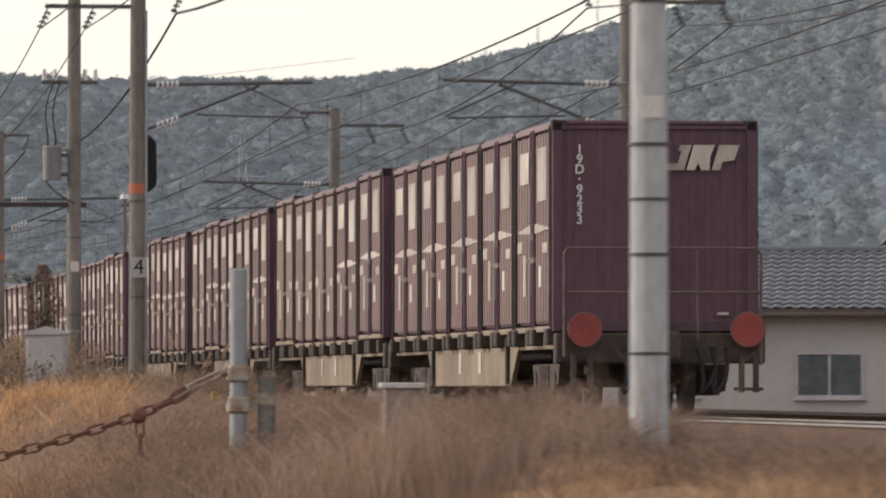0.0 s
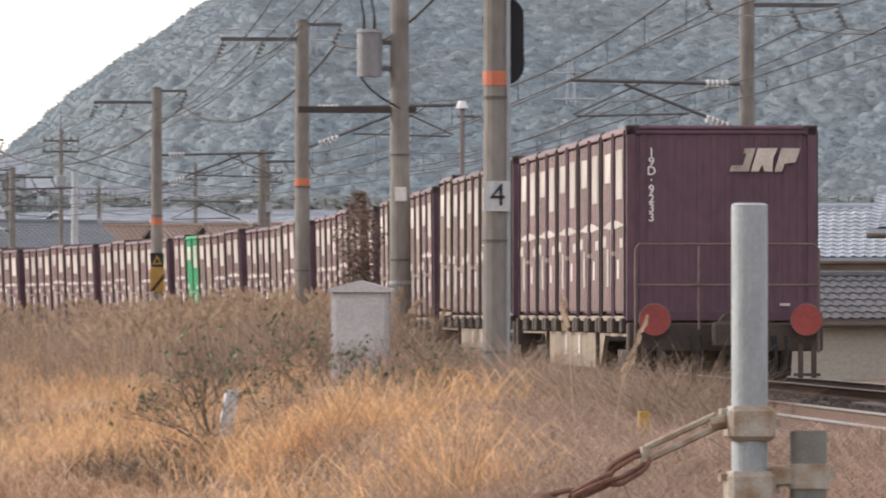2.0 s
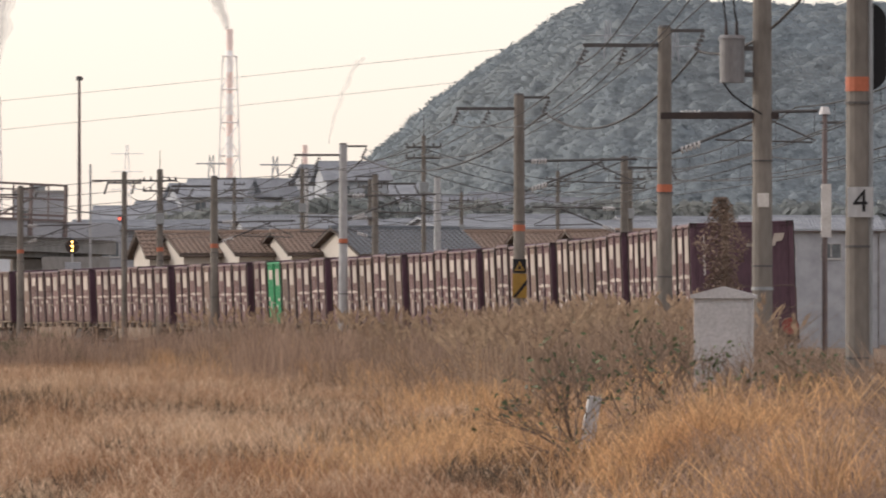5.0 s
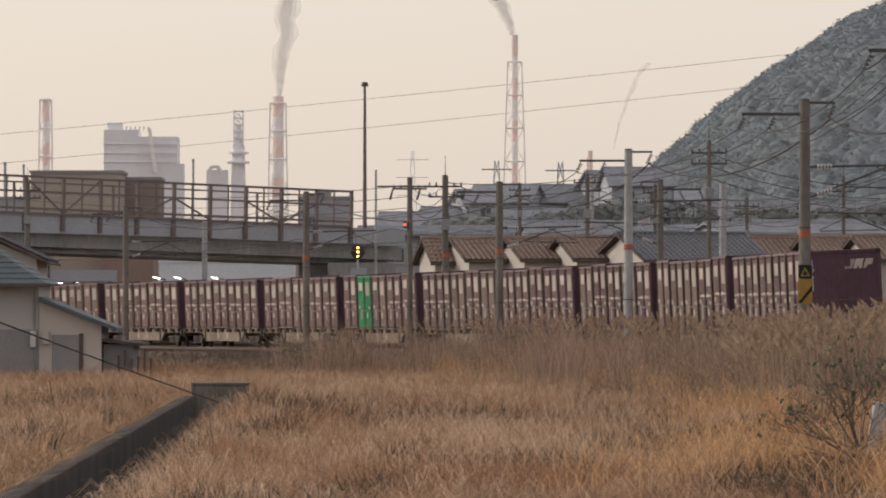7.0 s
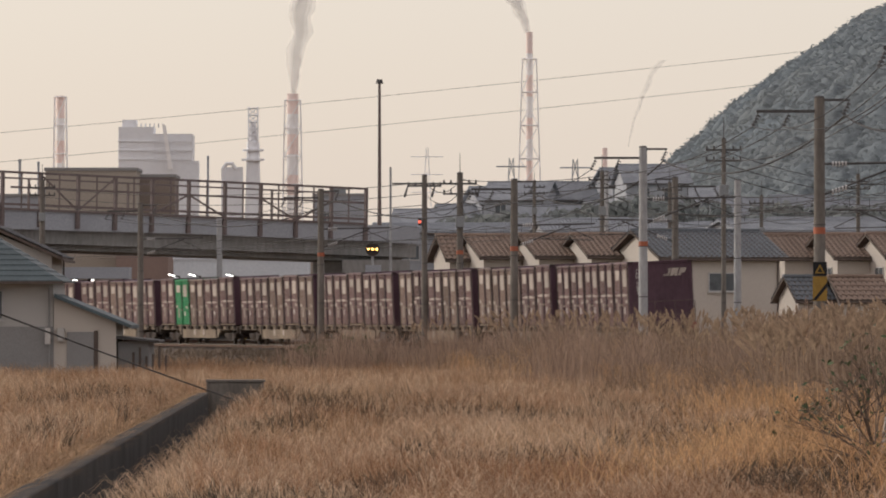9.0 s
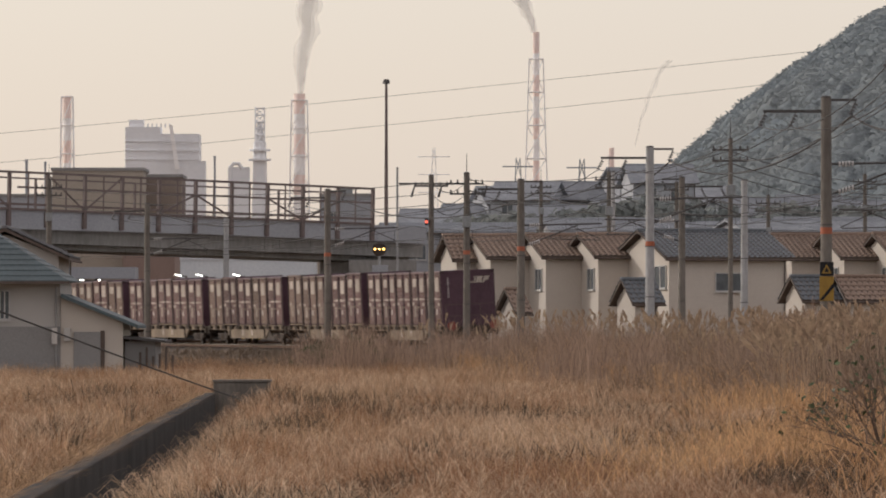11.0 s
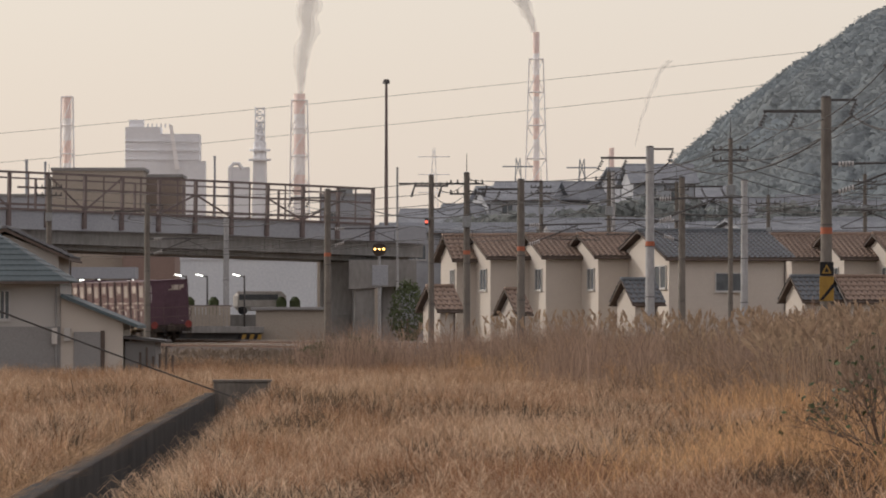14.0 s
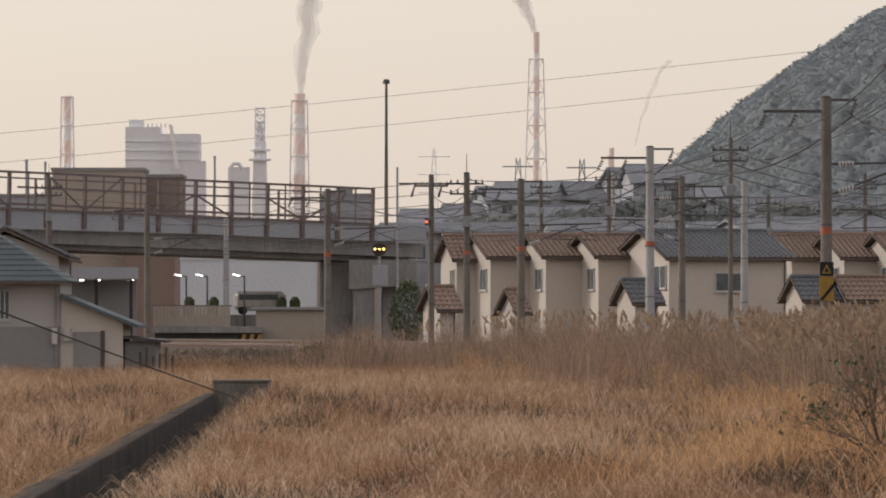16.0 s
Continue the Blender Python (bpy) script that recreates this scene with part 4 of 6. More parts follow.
def build_houses():
    ppm = 12400 / 360
    def corner_house(u, y, yaw, L, D, eave, ridge, roof, label, wins, gwins, group=""):
        """Placed by its front left corner."""
        q = Matrix.Rotation(radians(yaw), 3, "Z") @ Vector((-L / 2, -D / 2, 0))
        house((u - 784) / 12400 * y - q.x, y - q.y, yaw, L, D, -1.3, eave, ridge, M["plaster"], M[roof], label, 0.35, wins, gwins, group)
    terrace = "cream plastered terrace house with brown tiled roof"
    for i, u in enumerate((808, 868, 966, 1059)):
        depth = 3.0 if i == 0 else 5.4
        corner_house(u, 362 - 2.4 * i, 15.7, 3.6, depth, 4.58, 5.58, "tile_brown", terrace, (), ((0.4, 1.2, 2.85, 3.95) if i == 0 else (0.9, 2.1, 2.85, 3.95),), "terrace houses")
    corner_house(1184, 350, 20, 6.35, 7.0, 4.45, 5.72, "tile_blue", "cream plastered house with blue-grey tiled roof", ((-0.7, 0.8, 2.75, 3.7),), ((1.6, 3.2, 2.9, 4.05),))
    for i, u in enumerate((1401, 1494, 1585, 1676)):
        corner_house(u, 364 - 2.4 * i, 15.7, 3.6, 5.4, 4.58, 5.66, "tile_brown", terrace, (), ((0.7, 1.9, 2.95, 4.05),), "terrace houses")
    # porches and sheds in front of the terrace
    for u, v, mat, w in ((778, 537, "tile_brown", 0.85), (908, 542, "tile_brown", 0.35), (1128, 525, "tile_blue", 1.2), (1437, 520, "tile_blue", 1.8), (1525, 520, "tile_brown", 2.4)):
        z = 1.2 + (571 - v) / 12400 * 345
        house((u - 784) / 12400 * 343, 343, 22, w, 2.2, -1.2, z - 0.2, z + 0.7, M["plaster"], M[mat], "small tiled porch in front of a terrace house", 0.3, (), (), "porches", "porch")
    # house by the ditch
    h = empty("house", pose(-18.4, 263, -1.6), "cream house with dark green metal roof and grey base", "house")
    part("wall", box(B(), -4.25, 4.25, -4, 4, 2.65, 4.4), M["plaster_white"], h)
    part("lower_wall", box(B(), -4.27, 4.27, -4.02, 4.02, 0, 2.65), M["greyplaster"], h)
    bm = B()
    rows, below = 13, None
    for j in range(rows):
        f0, f1 = j / rows, (j + 1) / rows
        x0, y0, x1, y1 = 4.58 - 4.2 * f0, 4.8 - 4.7 * f0, 4.58 - 4.2 * f1, 4.8 - 4.7 * f1
        z0, z1 = 4.33 + 2.6 * f0, 4.33 + 2.6 * f1 - 0.02
        ring = [[bm.verts.new((sx * x, sy * y, z)) for sx, sy in ((-1, -1), (1, -1), (1, 1), (-1, 1))] for x, y, z in ((x0 + 0.03, y0 + 0.03, z0 - 0.02), (x0 + 0.03, y0 + 0.03, z0 + 0.02), (x1, y1, z1 + 0.02))]
        for k in range(4):
            for a2, b2 in ((0, 1), (1, 2)):
                bm.faces.new((ring[a2][k], ring[a2][(k + 1) % 4], ring[b2][(k + 1) % 4], ring[b2][k]))
        if below:
            for k in range(4):
                bm.faces.new((below[k], below[(k + 1) % 4], ring[0][(k + 1) % 4], ring[0][k]))
        below = ring[2]
        if j == rows - 1:
            bm.faces.new(ring[2])
        if j == 0:
            bm.faces.new(ring[0][::-1])
    rf = part("roof", bm, M["tile_green"], h)
    part("gutter", box(B(), -4.65, 4.65, -4.95, -4.85, 4.22, 4.32), M["timber"], rf)
    part("downpipe", tube(B(), (4.1, -4.1, 0), (4.1, -4.1, 4.1), 0.04, 0.04, 8), M["greyplaster"], h)
    window(h, 2.0, 2.4, 2.9, 4.0, -4.005)
    part("drain_box", box(B(), 3.95, 4.15, -4.25, -4.1, 2.0, 2.6), M["white"], h)
    a = empty("annex", pose(-12.1, 262, -1.6), "cream lean-to annex with dark sloping roof", "annex")
    part("wall", prism(B(), [(-2.03, 0), (0.27, 0), (0.27, 2.80), (-2.03, 3.71)], -3, 3), M["plaster"], a)
    part("roof", prism(B(), [(-2.0, 3.72), (0.85, 2.58), (0.85, 2.71), (-2.0, 3.86)], -3.4, 3.4), M["tile_green"], a)
    d = part("door", box(B(), -1.55, -0.55, -3.06, -3.01, 0, 2.45, 0.01), M["greyplaster"], a)
    part("door_frame", box(B(), -0.55, -0.4, -3.08, -3.0, 0, 2.5), M["timber"], a)
    part("meter_box", box(B(), -1.9, -1.65, -3.2, -3.01, 2.1, 2.6, 0.02), M["plaster_white"], a)
    part("shed_wall", box(B(), 0.32, 1.45, -2.5, 2.5, 0, 2.1), M["greyplaster"], a)
    part("shed_roof", prism(B(), [(0.25, 2.2), (1.85, 2.05), (1.85, 2.14), (0.25, 2.31)], -2.9, 2.8), M["steel"], a)
    for k in range(6):
        part("shed_post", tube(B(), (0.9 + 0.24 * k, -2.75, 0), (0.9 + 0.24 * k, -2.75, 1.7 + 0.2 * math.sin(k * 2)), 0.05, 0.05, 6), M["timber"], a)
    house(-18.0, 292, 90, 8, 4.4, -1.3, 3.95, 4.95, M["plaster_white"], M["tile_grey"], "pale house with a grey gabled roof behind another", 0.45)
    # houses beyond the tracks on the right
    R = (("grey tiled house with white plaster walls", 35.0, 96, -10, 11, 8, 2.4, 3.9, "plaster_white", "tile_grey"),
         ("cream house with blue-grey tiled roof", 29.0, 112, -14, 8, 7, 2.2, 3.4, "plaster_white", "tile_blue"),
         ("low white building with pale sheet roof", 26.3, 137, -12, 8, 7, 2.8, 3.5, "plaster_white", "farroof"),
         ("cream house with grey tiled roof", 30.8, 185, -10, 7, 7, 2.7, 3.9, "beige", "farroof"),
         ("cream house with grey tiled roof", 34.0, 215, 0, 9, 8, 3.0, 4.4, "beige", "tile_grey"),
         ("small white house with grey roof", 25.3, 168, 15, 3.2, 3, 1.2, 2.0, "beige", "tile_grey"),
         ("white plastered house with grey tiled roof", 38.0, 135, 30, 10, 8, 2.9, 4.3, "plaster_white", "tile_grey"))
    for lab, x, y, yaw, L, D, e, r, wm, rm in R:
        house(x, y, yaw, L, D, -0.7, e, r, M[wm], M[rm], lab, 0.5, ((-L * 0.3, -L * 0.3 + 1.5, 0.2, 1.2), (L * 0.12, L * 0.12 + 1.5, 0.2, 1.2)) if L > 5 else (), ((-1.2, 0.4, 0.2, 1.2),) if L > 5 else ())
    h = house(43.4, 335.4, 115, 9, 6, -1.3, 4.26, 5.9, M["plaster"], M["farroof"], "cream two-storey house with grey roof and gable window", 0.5, (), ((-1.5, 0.9, 2.5, 3.4), (-1.6, 0.2, -0.6, 0.7)))
    for x0, x1 in ((2.2, 3.3), (-0.2, 0.9)):
        window(h, x0, x1, 3.8, 4.7, -3.005, -1, math.pi)
    # long low roofs and hillside houses farther off
    rng = random.Random(8)
    for i in range(34):
        y = 520 + 220 * rng.random()
        u = 690 + 2900 * (i + rng.random()) / 34
        x = (u - 784) / 12400 * y
        e = 1.2 + (571 - 414 + 4 * rng.random()) / 12400 * y
        house(x, y, rng.uniform(-20, 20), rng.uniform(8, 14), 8, -1, e, e + rng.uniform(0.5, 1.1), M["farwall"], M["farroof"], "distant house with dull haze-grey roof", 0.4, ((-3.0, -1.4, e - 2.2, e - 1.0), (0.5, 2.1, e - 2.2, e - 1.0)), (), "distant houses")
    for u, v, w in ((770, 385, 8), (905, 345, 9), (935, 336, 8), (1015, 336, 7), (1062, 348, 8), (1130, 312, 8), (1165, 306, 8), (1090, 366, 8), (840, 376, 8), (980, 378, 8), (1230, 345, 9), (1330, 365, 10), (1430, 360, 9), (1520, 370, 9)):
        y = 860 + 60 * rng.random()
        zz = 1.2 + (571 - v) / 12400 * y
        house((u - 784) / 12400 * y, y, rng.uniform(-35, 35), w, 7, zz - 5.5, zz - 1.2, zz + 0.9, M["farwall"], M["farroof"], "distant hillside house with haze-grey hipped roof", 0.5, ((-2.5, -1, zz - 3.2, zz - 2), (0.8, 2.3, zz - 3.2, zz - 2)), (), "hillside houses")
    # tree clumps among the hillside houses
    rng2 = np.random.default_rng(77)
    quads = []
    for _ in range(420):
        u, y = 745 + 2100 * rng2.random(), 770 + 150 * rng2.random()
        rise = np.interp(u, (745, 860, 1000, 1150, 1300, 2900), (0, 22, 30, 62, 40, 40)) * rng2.random()
        top = 1.2 + (571 - 398 + rise) / 12400 * y
        r = 1.4 + 2.0 * rng2.random()
        k = 110
        d = rng2.normal(size=(k, 3))
        d /= np.linalg.norm(d, axis=1)[:, None]
        c = d * np.array([r, r, r * 0.9]) * (0.55 + 0.45 * rng2.random((k, 1))) + np.array([(u - 784) / 12400 * y, y, top - r * 0.8])
        w1 = np.cross(d, rng2.normal(size=(k, 3)))
        w1 /= np.linalg.norm(w1, axis=1)[:, None]
        w2 = np.cross(d, w1) * 0.7 + d * 0.25
        q = r * (0.16 + 0.14 * rng2.random((k, 1)))
        quads.append(np.stack([c - w1 * q, c + w2 * q, c + w1 * q, c - w2 * q], 1).reshape(-1, 3))
    quads = np.concatenate(quads)
    raw("town_trees", quads.tolist(), [(4 * i, 4 * i + 1, 4 * i + 2, 4 * i + 3) for i in range(len(quads) // 4)], M["grove"], None, "haze-greyed green clumps of trees among the hillside houses", "trees", "stuff")
    # wooded foot of the slope under the hillside houses
    verts = [(x, yy, -1 + max(0.0, zt) * k) for yy, k in ((760, 0), (840, 0.75), (930, 1.0), (1100, 1.0)) for x, zt in ((-30, 0), (-5, 8.5), (8, 11), (25, 13.5), (45, 11.5), (75, 11), (140, 11), (260, 11))]
    raw("slope", verts, [(8 * j + i, 8 * j + i + 1, 8 * j + i + 9, 8 * j + i + 8) for j in range(3) for i in range(7)], M["hill"], None, "gentle slope below the hillside houses, paled by haze", "ground", "structure")


# ---- road bridge, station ----
def build_bridge():
    br = empty("road_bridge", pose(0, 0, 0), "grey concrete road bridge with a red-brown steel fence", "bridge")
    a, b = Vector((-36, 417, 8.35)), Vector((-1.2, 452, 7.35))
    d = (b - a)
    L = d.length
    m = Matrix.Translation(a) @ d.to_track_quat("X", "Z").to_matrix().to_4x4()
    part("girder", prism(B(), [(0, 0), (L, 0), (L, -1.08), (L * 0.62, -1.03), (L * 0.26, -1.18), (0, -1.25)], -0.2, 0.2, m), M["girder"], br)
    part("deck", box(B(), 0, L + 0.5, 0.6, 8.0, -1.95, -0.6, 0, m), M["pier"], br)
    part("underbeam", box(B(), 0, L, 1.4, 7, -2.3, -1.94, 0, m), M["pier"], br)
    n, F = 15, L * 0.905
    for i in range(n):
        x = 0.9 + i * (F - 1.2) / (n - 1)
        bm = B()
        box(bm, x - 0.1, x + 0.1, -0.38, -0.2, -0.9, 2.35, 0, m)
        box(bm, x - 0.16, x + 0.16, -0.34, -0.2, -1.0, -0.1, 0, m)
        part("fence_post", bm, M["brownsteel"], br)
    for z in (0.05, 0.35, 2.3):
        bm = B()
        box(bm, 0, F - 0.4, -0.33, -0.25, z - 0.07, z + 0.07, 0, m)
        part("fence_rail", bm, M["brownsteel"], br)
    bm = B()
    box(bm, 14, F - 0.5, -0.33, -0.25, 1.33, 1.45, 0, m)
    part("fence_rail", bm, M["brownsteel"], br)
    for i in range(n - 1):
        x0, x1 = 0.9 + i * (F - 1.2) / (n - 1), 0.9 + (i + 1) * (F - 1.2) / (n - 1)
        if i % 3 != 1:
            p, q = (m @ Vector((x0, -0.29, 0.1)), m @ Vector((x1, -0.29, 2.25 if i < 8 else 1.4)))
            if i % 2:
                p, q = m @ Vector((x0, -0.29, 2.25 if i < 8 else 1.4)), m @ Vector((x1, -0.29, 0.1))
            part("brace", tube(B(), p, q, 0.065, 0.065, 6), M["brownsteel"], br)
        part("mid_post", tube(B(), m @ Vector(((x0 + x1) / 2, -0.29, 0.1)), m @ Vector(((x0 + x1) / 2, -0.29, 2.3)), 0.055, 0.055, 6), M["brownsteel"], br)
    for z, y0, y1 in ((2.3, 7.6, 7.7), (0.3, 7.6, 7.7)):
        part("fence_rail", box(B(), 0, L, y0, y1, z - 0.05, z + 0.05, 0, m), M["brownsteel"], br)
    for i in range(12):
        x = 1.5 + i * (L - 3) / 11
        part("fence_post", box(B(), x - 0.06, x + 0.06, 7.6, 7.72, -0.9, 2.3, 0, m), M["brownsteel"], br)
    # pier and abutment
    pr = empty("bridge_pier", pose(-4.7, 449, -0.9), "dark stained concrete bridge pier with crosshead", "bridge pier")
    part("column", box(B(), -1.0, 0.3, -1.3, 1.3, 0, 4.6, 0.08), M["pier"], pr)
    part("column", box(B(), 0.75, 2.0, 0.0, 2.0, 0, 4.6, 0.08), M["pier"], pr)
    part("crosshead", prism(B(), [(-1.3, 4.2), (3.0, 4.5), (3.0, 6.1), (-1.3, 6.1)], -1.6, 2.6), M["pier"], pr)
    part("abutment", box(B(), -3.2, -1.1, 0.4, 6, 0, 6.0), M["pier"], pr)
    # station beneath the bridge
    pf = empty("platform", pose(0, 0, 0), "station platform edge with brown panel fence", "platform")
    part("platform_slab", box(B(), -17.8, -11.0, 428, 431, 0.55, 0.95, 0.03), M["pier"], pf)
    part("platform_wall", box(B(), -17.6, -11.2, 428.4, 430.6, -1, 0.56), M["darkconc"], pf)
    for i in range(22):
        x = -17.7 + i * 0.215
        part("fence_panel", box(B(), x, x + 0.19, 428.1, 428.16, 0.98, 2.2), M["beige"], pf)
    part("fence_rail", box(B(), -17.75, -12.9, 428.17, 428.24, 2.16, 2.26), M["brownsteel"], pf)
    hz = empty("barrier", pose(-12.6, 428, 0.05), "yellow and black striped barrier board", "barrier")
    for k in range(6):
        part("stripe_board", prism(B(), [(k * 0.24, 0), (k * 0.24 + 0.24, 0), (k * 0.24 + 0.36, 0.42), (k * 0.24 + 0.12, 0.42)], 0, 0.05), M["yellow"] if k % 2 else M["black"], hz)
    st = empty("station_hut", pose(-9.3, 432, -0.8), "low cream station hut with flat roof", "hut")
    part("wall", box(B(), -2.2, 2.1, -1.5, 1.5, 0, 2.75), M["beige"], st)
    part("roof", box(B(), -2.5, 2.3, -1.8, 1.8, 2.75, 2.95, 0.03), M["greyplaster"], st)
    part("door", box(B(), 0.2, 1.0, -1.56, -1.51, 0, 0.9), M["greyplaster"], st)
    for i, x in enumerate((-15.9, -14.6, -12.3)):
        lp = empty("platform_lamp", pose(x, 434, 0.6), "lit platform lamp on a dark steel post", "street lamp", "platform lamps")
        part("post", tube(B(), (0, 0, -1), (0, 0, 3.5), 0.06, 0.05, 8), M["steel"], lp)
        part("arm", tube(B(), (0, 0, 3.4), (-0.45, -0.2, 3.58), 0.035, 0.035, 6), M["steel"], lp)
        part("lit_tube", box(B(), -0.72, -0.28, -0.28, -0.2, 3.5, 3.56, 0.01, Matrix.Translation((-0.5, 0, 3.53)) @ Matrix.Rotation(0.25, 4, "Y") @ Matrix.Translation((0.5, 0, -3.53))), M["lamp"], lp, "glowing white lamp")
    for x, y, z in ((-21.9, 425, 3.75), (-20.9, 425, 3.75), (-18.9, 425, 3.75)):
        lp = empty("canopy_lamp", pose(x, y, z), "small lit lamp under the station canopy", "lamp", "canopy lamps")
        part("housing", box(B(), -0.15, 0.15, -0.06, 0.06, 0.05, 0.1), M["steel"], lp)
        part("lit_tube", box(B(), -0.13, 0.13, -0.05, 0.05, -0.02, 0.048), M["lamp"], lp, "glowing white lamp")
    cp = empty("station_canopy", pose(-20.0, 426, -0.8), "grey station canopy on dark posts", "canopy")
    part("roof", box(B(), -3.2, 1.4, -2, 2, 4.65, 5.35), M["girder"], cp)
    for x in (-2.9, -1.0, 1.1):
        part("post", box(B(), x - 0.1, x + 0.1, -1.6, -1.4, 0, 4.65), M["darkgap"], cp)
    part("back_wall", box(B(), -3.1, 1.3, 1.5, 1.8, 0, 4.6), M["greyplaster"], cp)
    # signal with a row of amber lamps
    sg = empty("position_signal", pose(-4.0, 440, -0.8), "slim signal post with a row of amber lamps", "signal")
    part("post", tube(B(), (0, 0, 0), (0, 0, 6.6), 0.09, 0.08, 8), M["palepole"], sg)
    part("head", tube(B(), (0, -0.05, 6.6), (0, -0.13, 6.6), 0.44, 0.44, 20), M["darkgap"], sg, "dark round signal backboard")
    bar = part("lamp_bar", box(B(), -0.36, 0.36, -0.03, 0.03, -0.07, 0.07, 0.01), M["darkgap"], sg)
    for k in (-1, 0, 1):
        part("amber_lamp", tube(B(), (0.27 * k, -0.08, 0), (0.27 * k, -0.03, 0), 0.068, 0.068, 10), M["amber"], bar, "lit amber lamp")
    SIGNAL.append(bar)
    part("relay_box", box(B(), -0.45, 0.55, -0.35, -0.1, 4.3, 5.6, 0.03), M["girder"], sg)
    # blocks behind the bridge
    for nm, x0, x1, y, z0, z1, mat, lab in (
            ("office_block", -30.9, -23.7, 554, -1, 13.2, "beige", "beige clad block behind the bridge"),
            ("office_block", -23.9, -20.9, 560, -1, 12.8, "tan", "tan-brown clad block behind the bridge"),
            ("workshop", -21.5, -18.0, 470, -1, 7.0, "brick", "red-brown brick workshop wall"),
            ("workshop", -26, -21.6, 474, -1, 7.0, "beige", "beige workshop with tall windows"),
            ("warehouse", -19.5, -9.5, 520, -1, 5.85, "paleblue", "long pale blue sheet-metal warehouse"),
            ("office_block", -40.0, -24.5, 580, -1, 11.6, "girder", "grey flat-roofed block behind the bridge"),
            ("office_block", -10.5, -6.0, 600, -1, 12.0, "girder", "grey block behind the bridge fence"),
            ("apartment_block", -16, -6.0, 640, -1, 8.0, "beige", "low beige block under the bridge")):
        bl = empty(nm, pose((x0 + x1) / 2, y, z0), lab, "building")
        w = (x1 - x0) / 2
        part("wall", box(B(), -w, w, 0, 9, 0, z1 - z0), M[mat], bl)
        part("parapet", box(B(), -w - 0.1, w + 0.1, -0.1, 9.1, z1 - z0, z1 - z0 + 0.25), M["greyplaster" if mat != "paleblue" else "paleblue"], bl)
        if nm == "office_block" and mat == "girder":
            for k in range(int(w * 2 / 2.4)):
                window(bl, -w + 0.6 + 2.4 * k, -w + 1.7 + 2.4 * k, z1 - z0 - 2.6, z1 - z0 - 1.4, -0.005)
        if mat not in ("beige", "tan"):
            part("roof_unit", box(B(), -0.6, 0.5, 1, 2, z1 - z0, z1 - z0 + 0.8, 0.03), M["galv"], bl)
    wt = empty("parked_van", pose(-11.8, 451, 1.7), "white parked van seen past the platform", "van")
    part("body", box(B(), -1.7, 1.7, -0.8, 0.8, 0.25, 1.5, 0.3), M["white"], wt)
    for x in (-1.1, 1.1):
        for y in (-0.75, 0.6):
            part("wheel", tube(B(), (x, y, 0.3), (x, y + 0.16, 0.3), 0.3, 0.3, 12), M["black"], wt)
    part("windscreen", box(B(), -1.3, 1.2, -0.83, -0.805, 0.95, 1.3), M["glass"], wt)
    for u in (498, 522, 335, 378):
        bm = B()
        tube(bm, (0, 0, 0), (0, 0, 0.9), 0.34, 0.36, 10)
        tube(bm, (0, 0, 0.9), (0, 0, 1.15), 0.36, 0.15, 10)
        sh = part("clipped_shrub", bm, M["leaf"], None, "dark clipped evergreen shrub")
        tagged(sh, "", "shrub", "clipped shrubs")
        sh.matrix_world = pose((u - 784) / 12400 * 450, 450, 1.7)
    part("retaining_wall", box(B(), -18, -6, 449, 453, -0.8, 1.7), M["pier"], empty("embankment", Matrix(), "low concrete retaining wall below the warehouse", "retaining wall"))


# ---- far plant ----
def lattice_stack(x, y, top, r, frame_top, label, bands, foot=2.1, head=1.35):
    s = empty("chimney", pose(x, y, 0), label, "chimney", "plant chimneys")
    n = len(bands)
    for i, c in enumerate(bands):
        z0, z1 = top * (0.12 + 0.88 * i / n), top * (0.12 + 0.88 * (i + 1) / n)
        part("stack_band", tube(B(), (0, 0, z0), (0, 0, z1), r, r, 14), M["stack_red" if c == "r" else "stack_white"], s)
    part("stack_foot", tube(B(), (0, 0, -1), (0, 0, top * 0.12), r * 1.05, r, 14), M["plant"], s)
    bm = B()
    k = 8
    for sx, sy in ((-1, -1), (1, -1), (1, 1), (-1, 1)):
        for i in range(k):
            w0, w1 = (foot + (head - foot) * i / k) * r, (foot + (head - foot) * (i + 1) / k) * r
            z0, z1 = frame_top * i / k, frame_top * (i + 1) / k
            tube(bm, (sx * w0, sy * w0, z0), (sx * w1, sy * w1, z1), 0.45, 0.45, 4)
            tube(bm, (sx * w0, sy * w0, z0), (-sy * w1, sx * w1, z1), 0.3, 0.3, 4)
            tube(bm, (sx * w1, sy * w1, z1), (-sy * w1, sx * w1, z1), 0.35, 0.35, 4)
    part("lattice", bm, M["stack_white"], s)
    return s


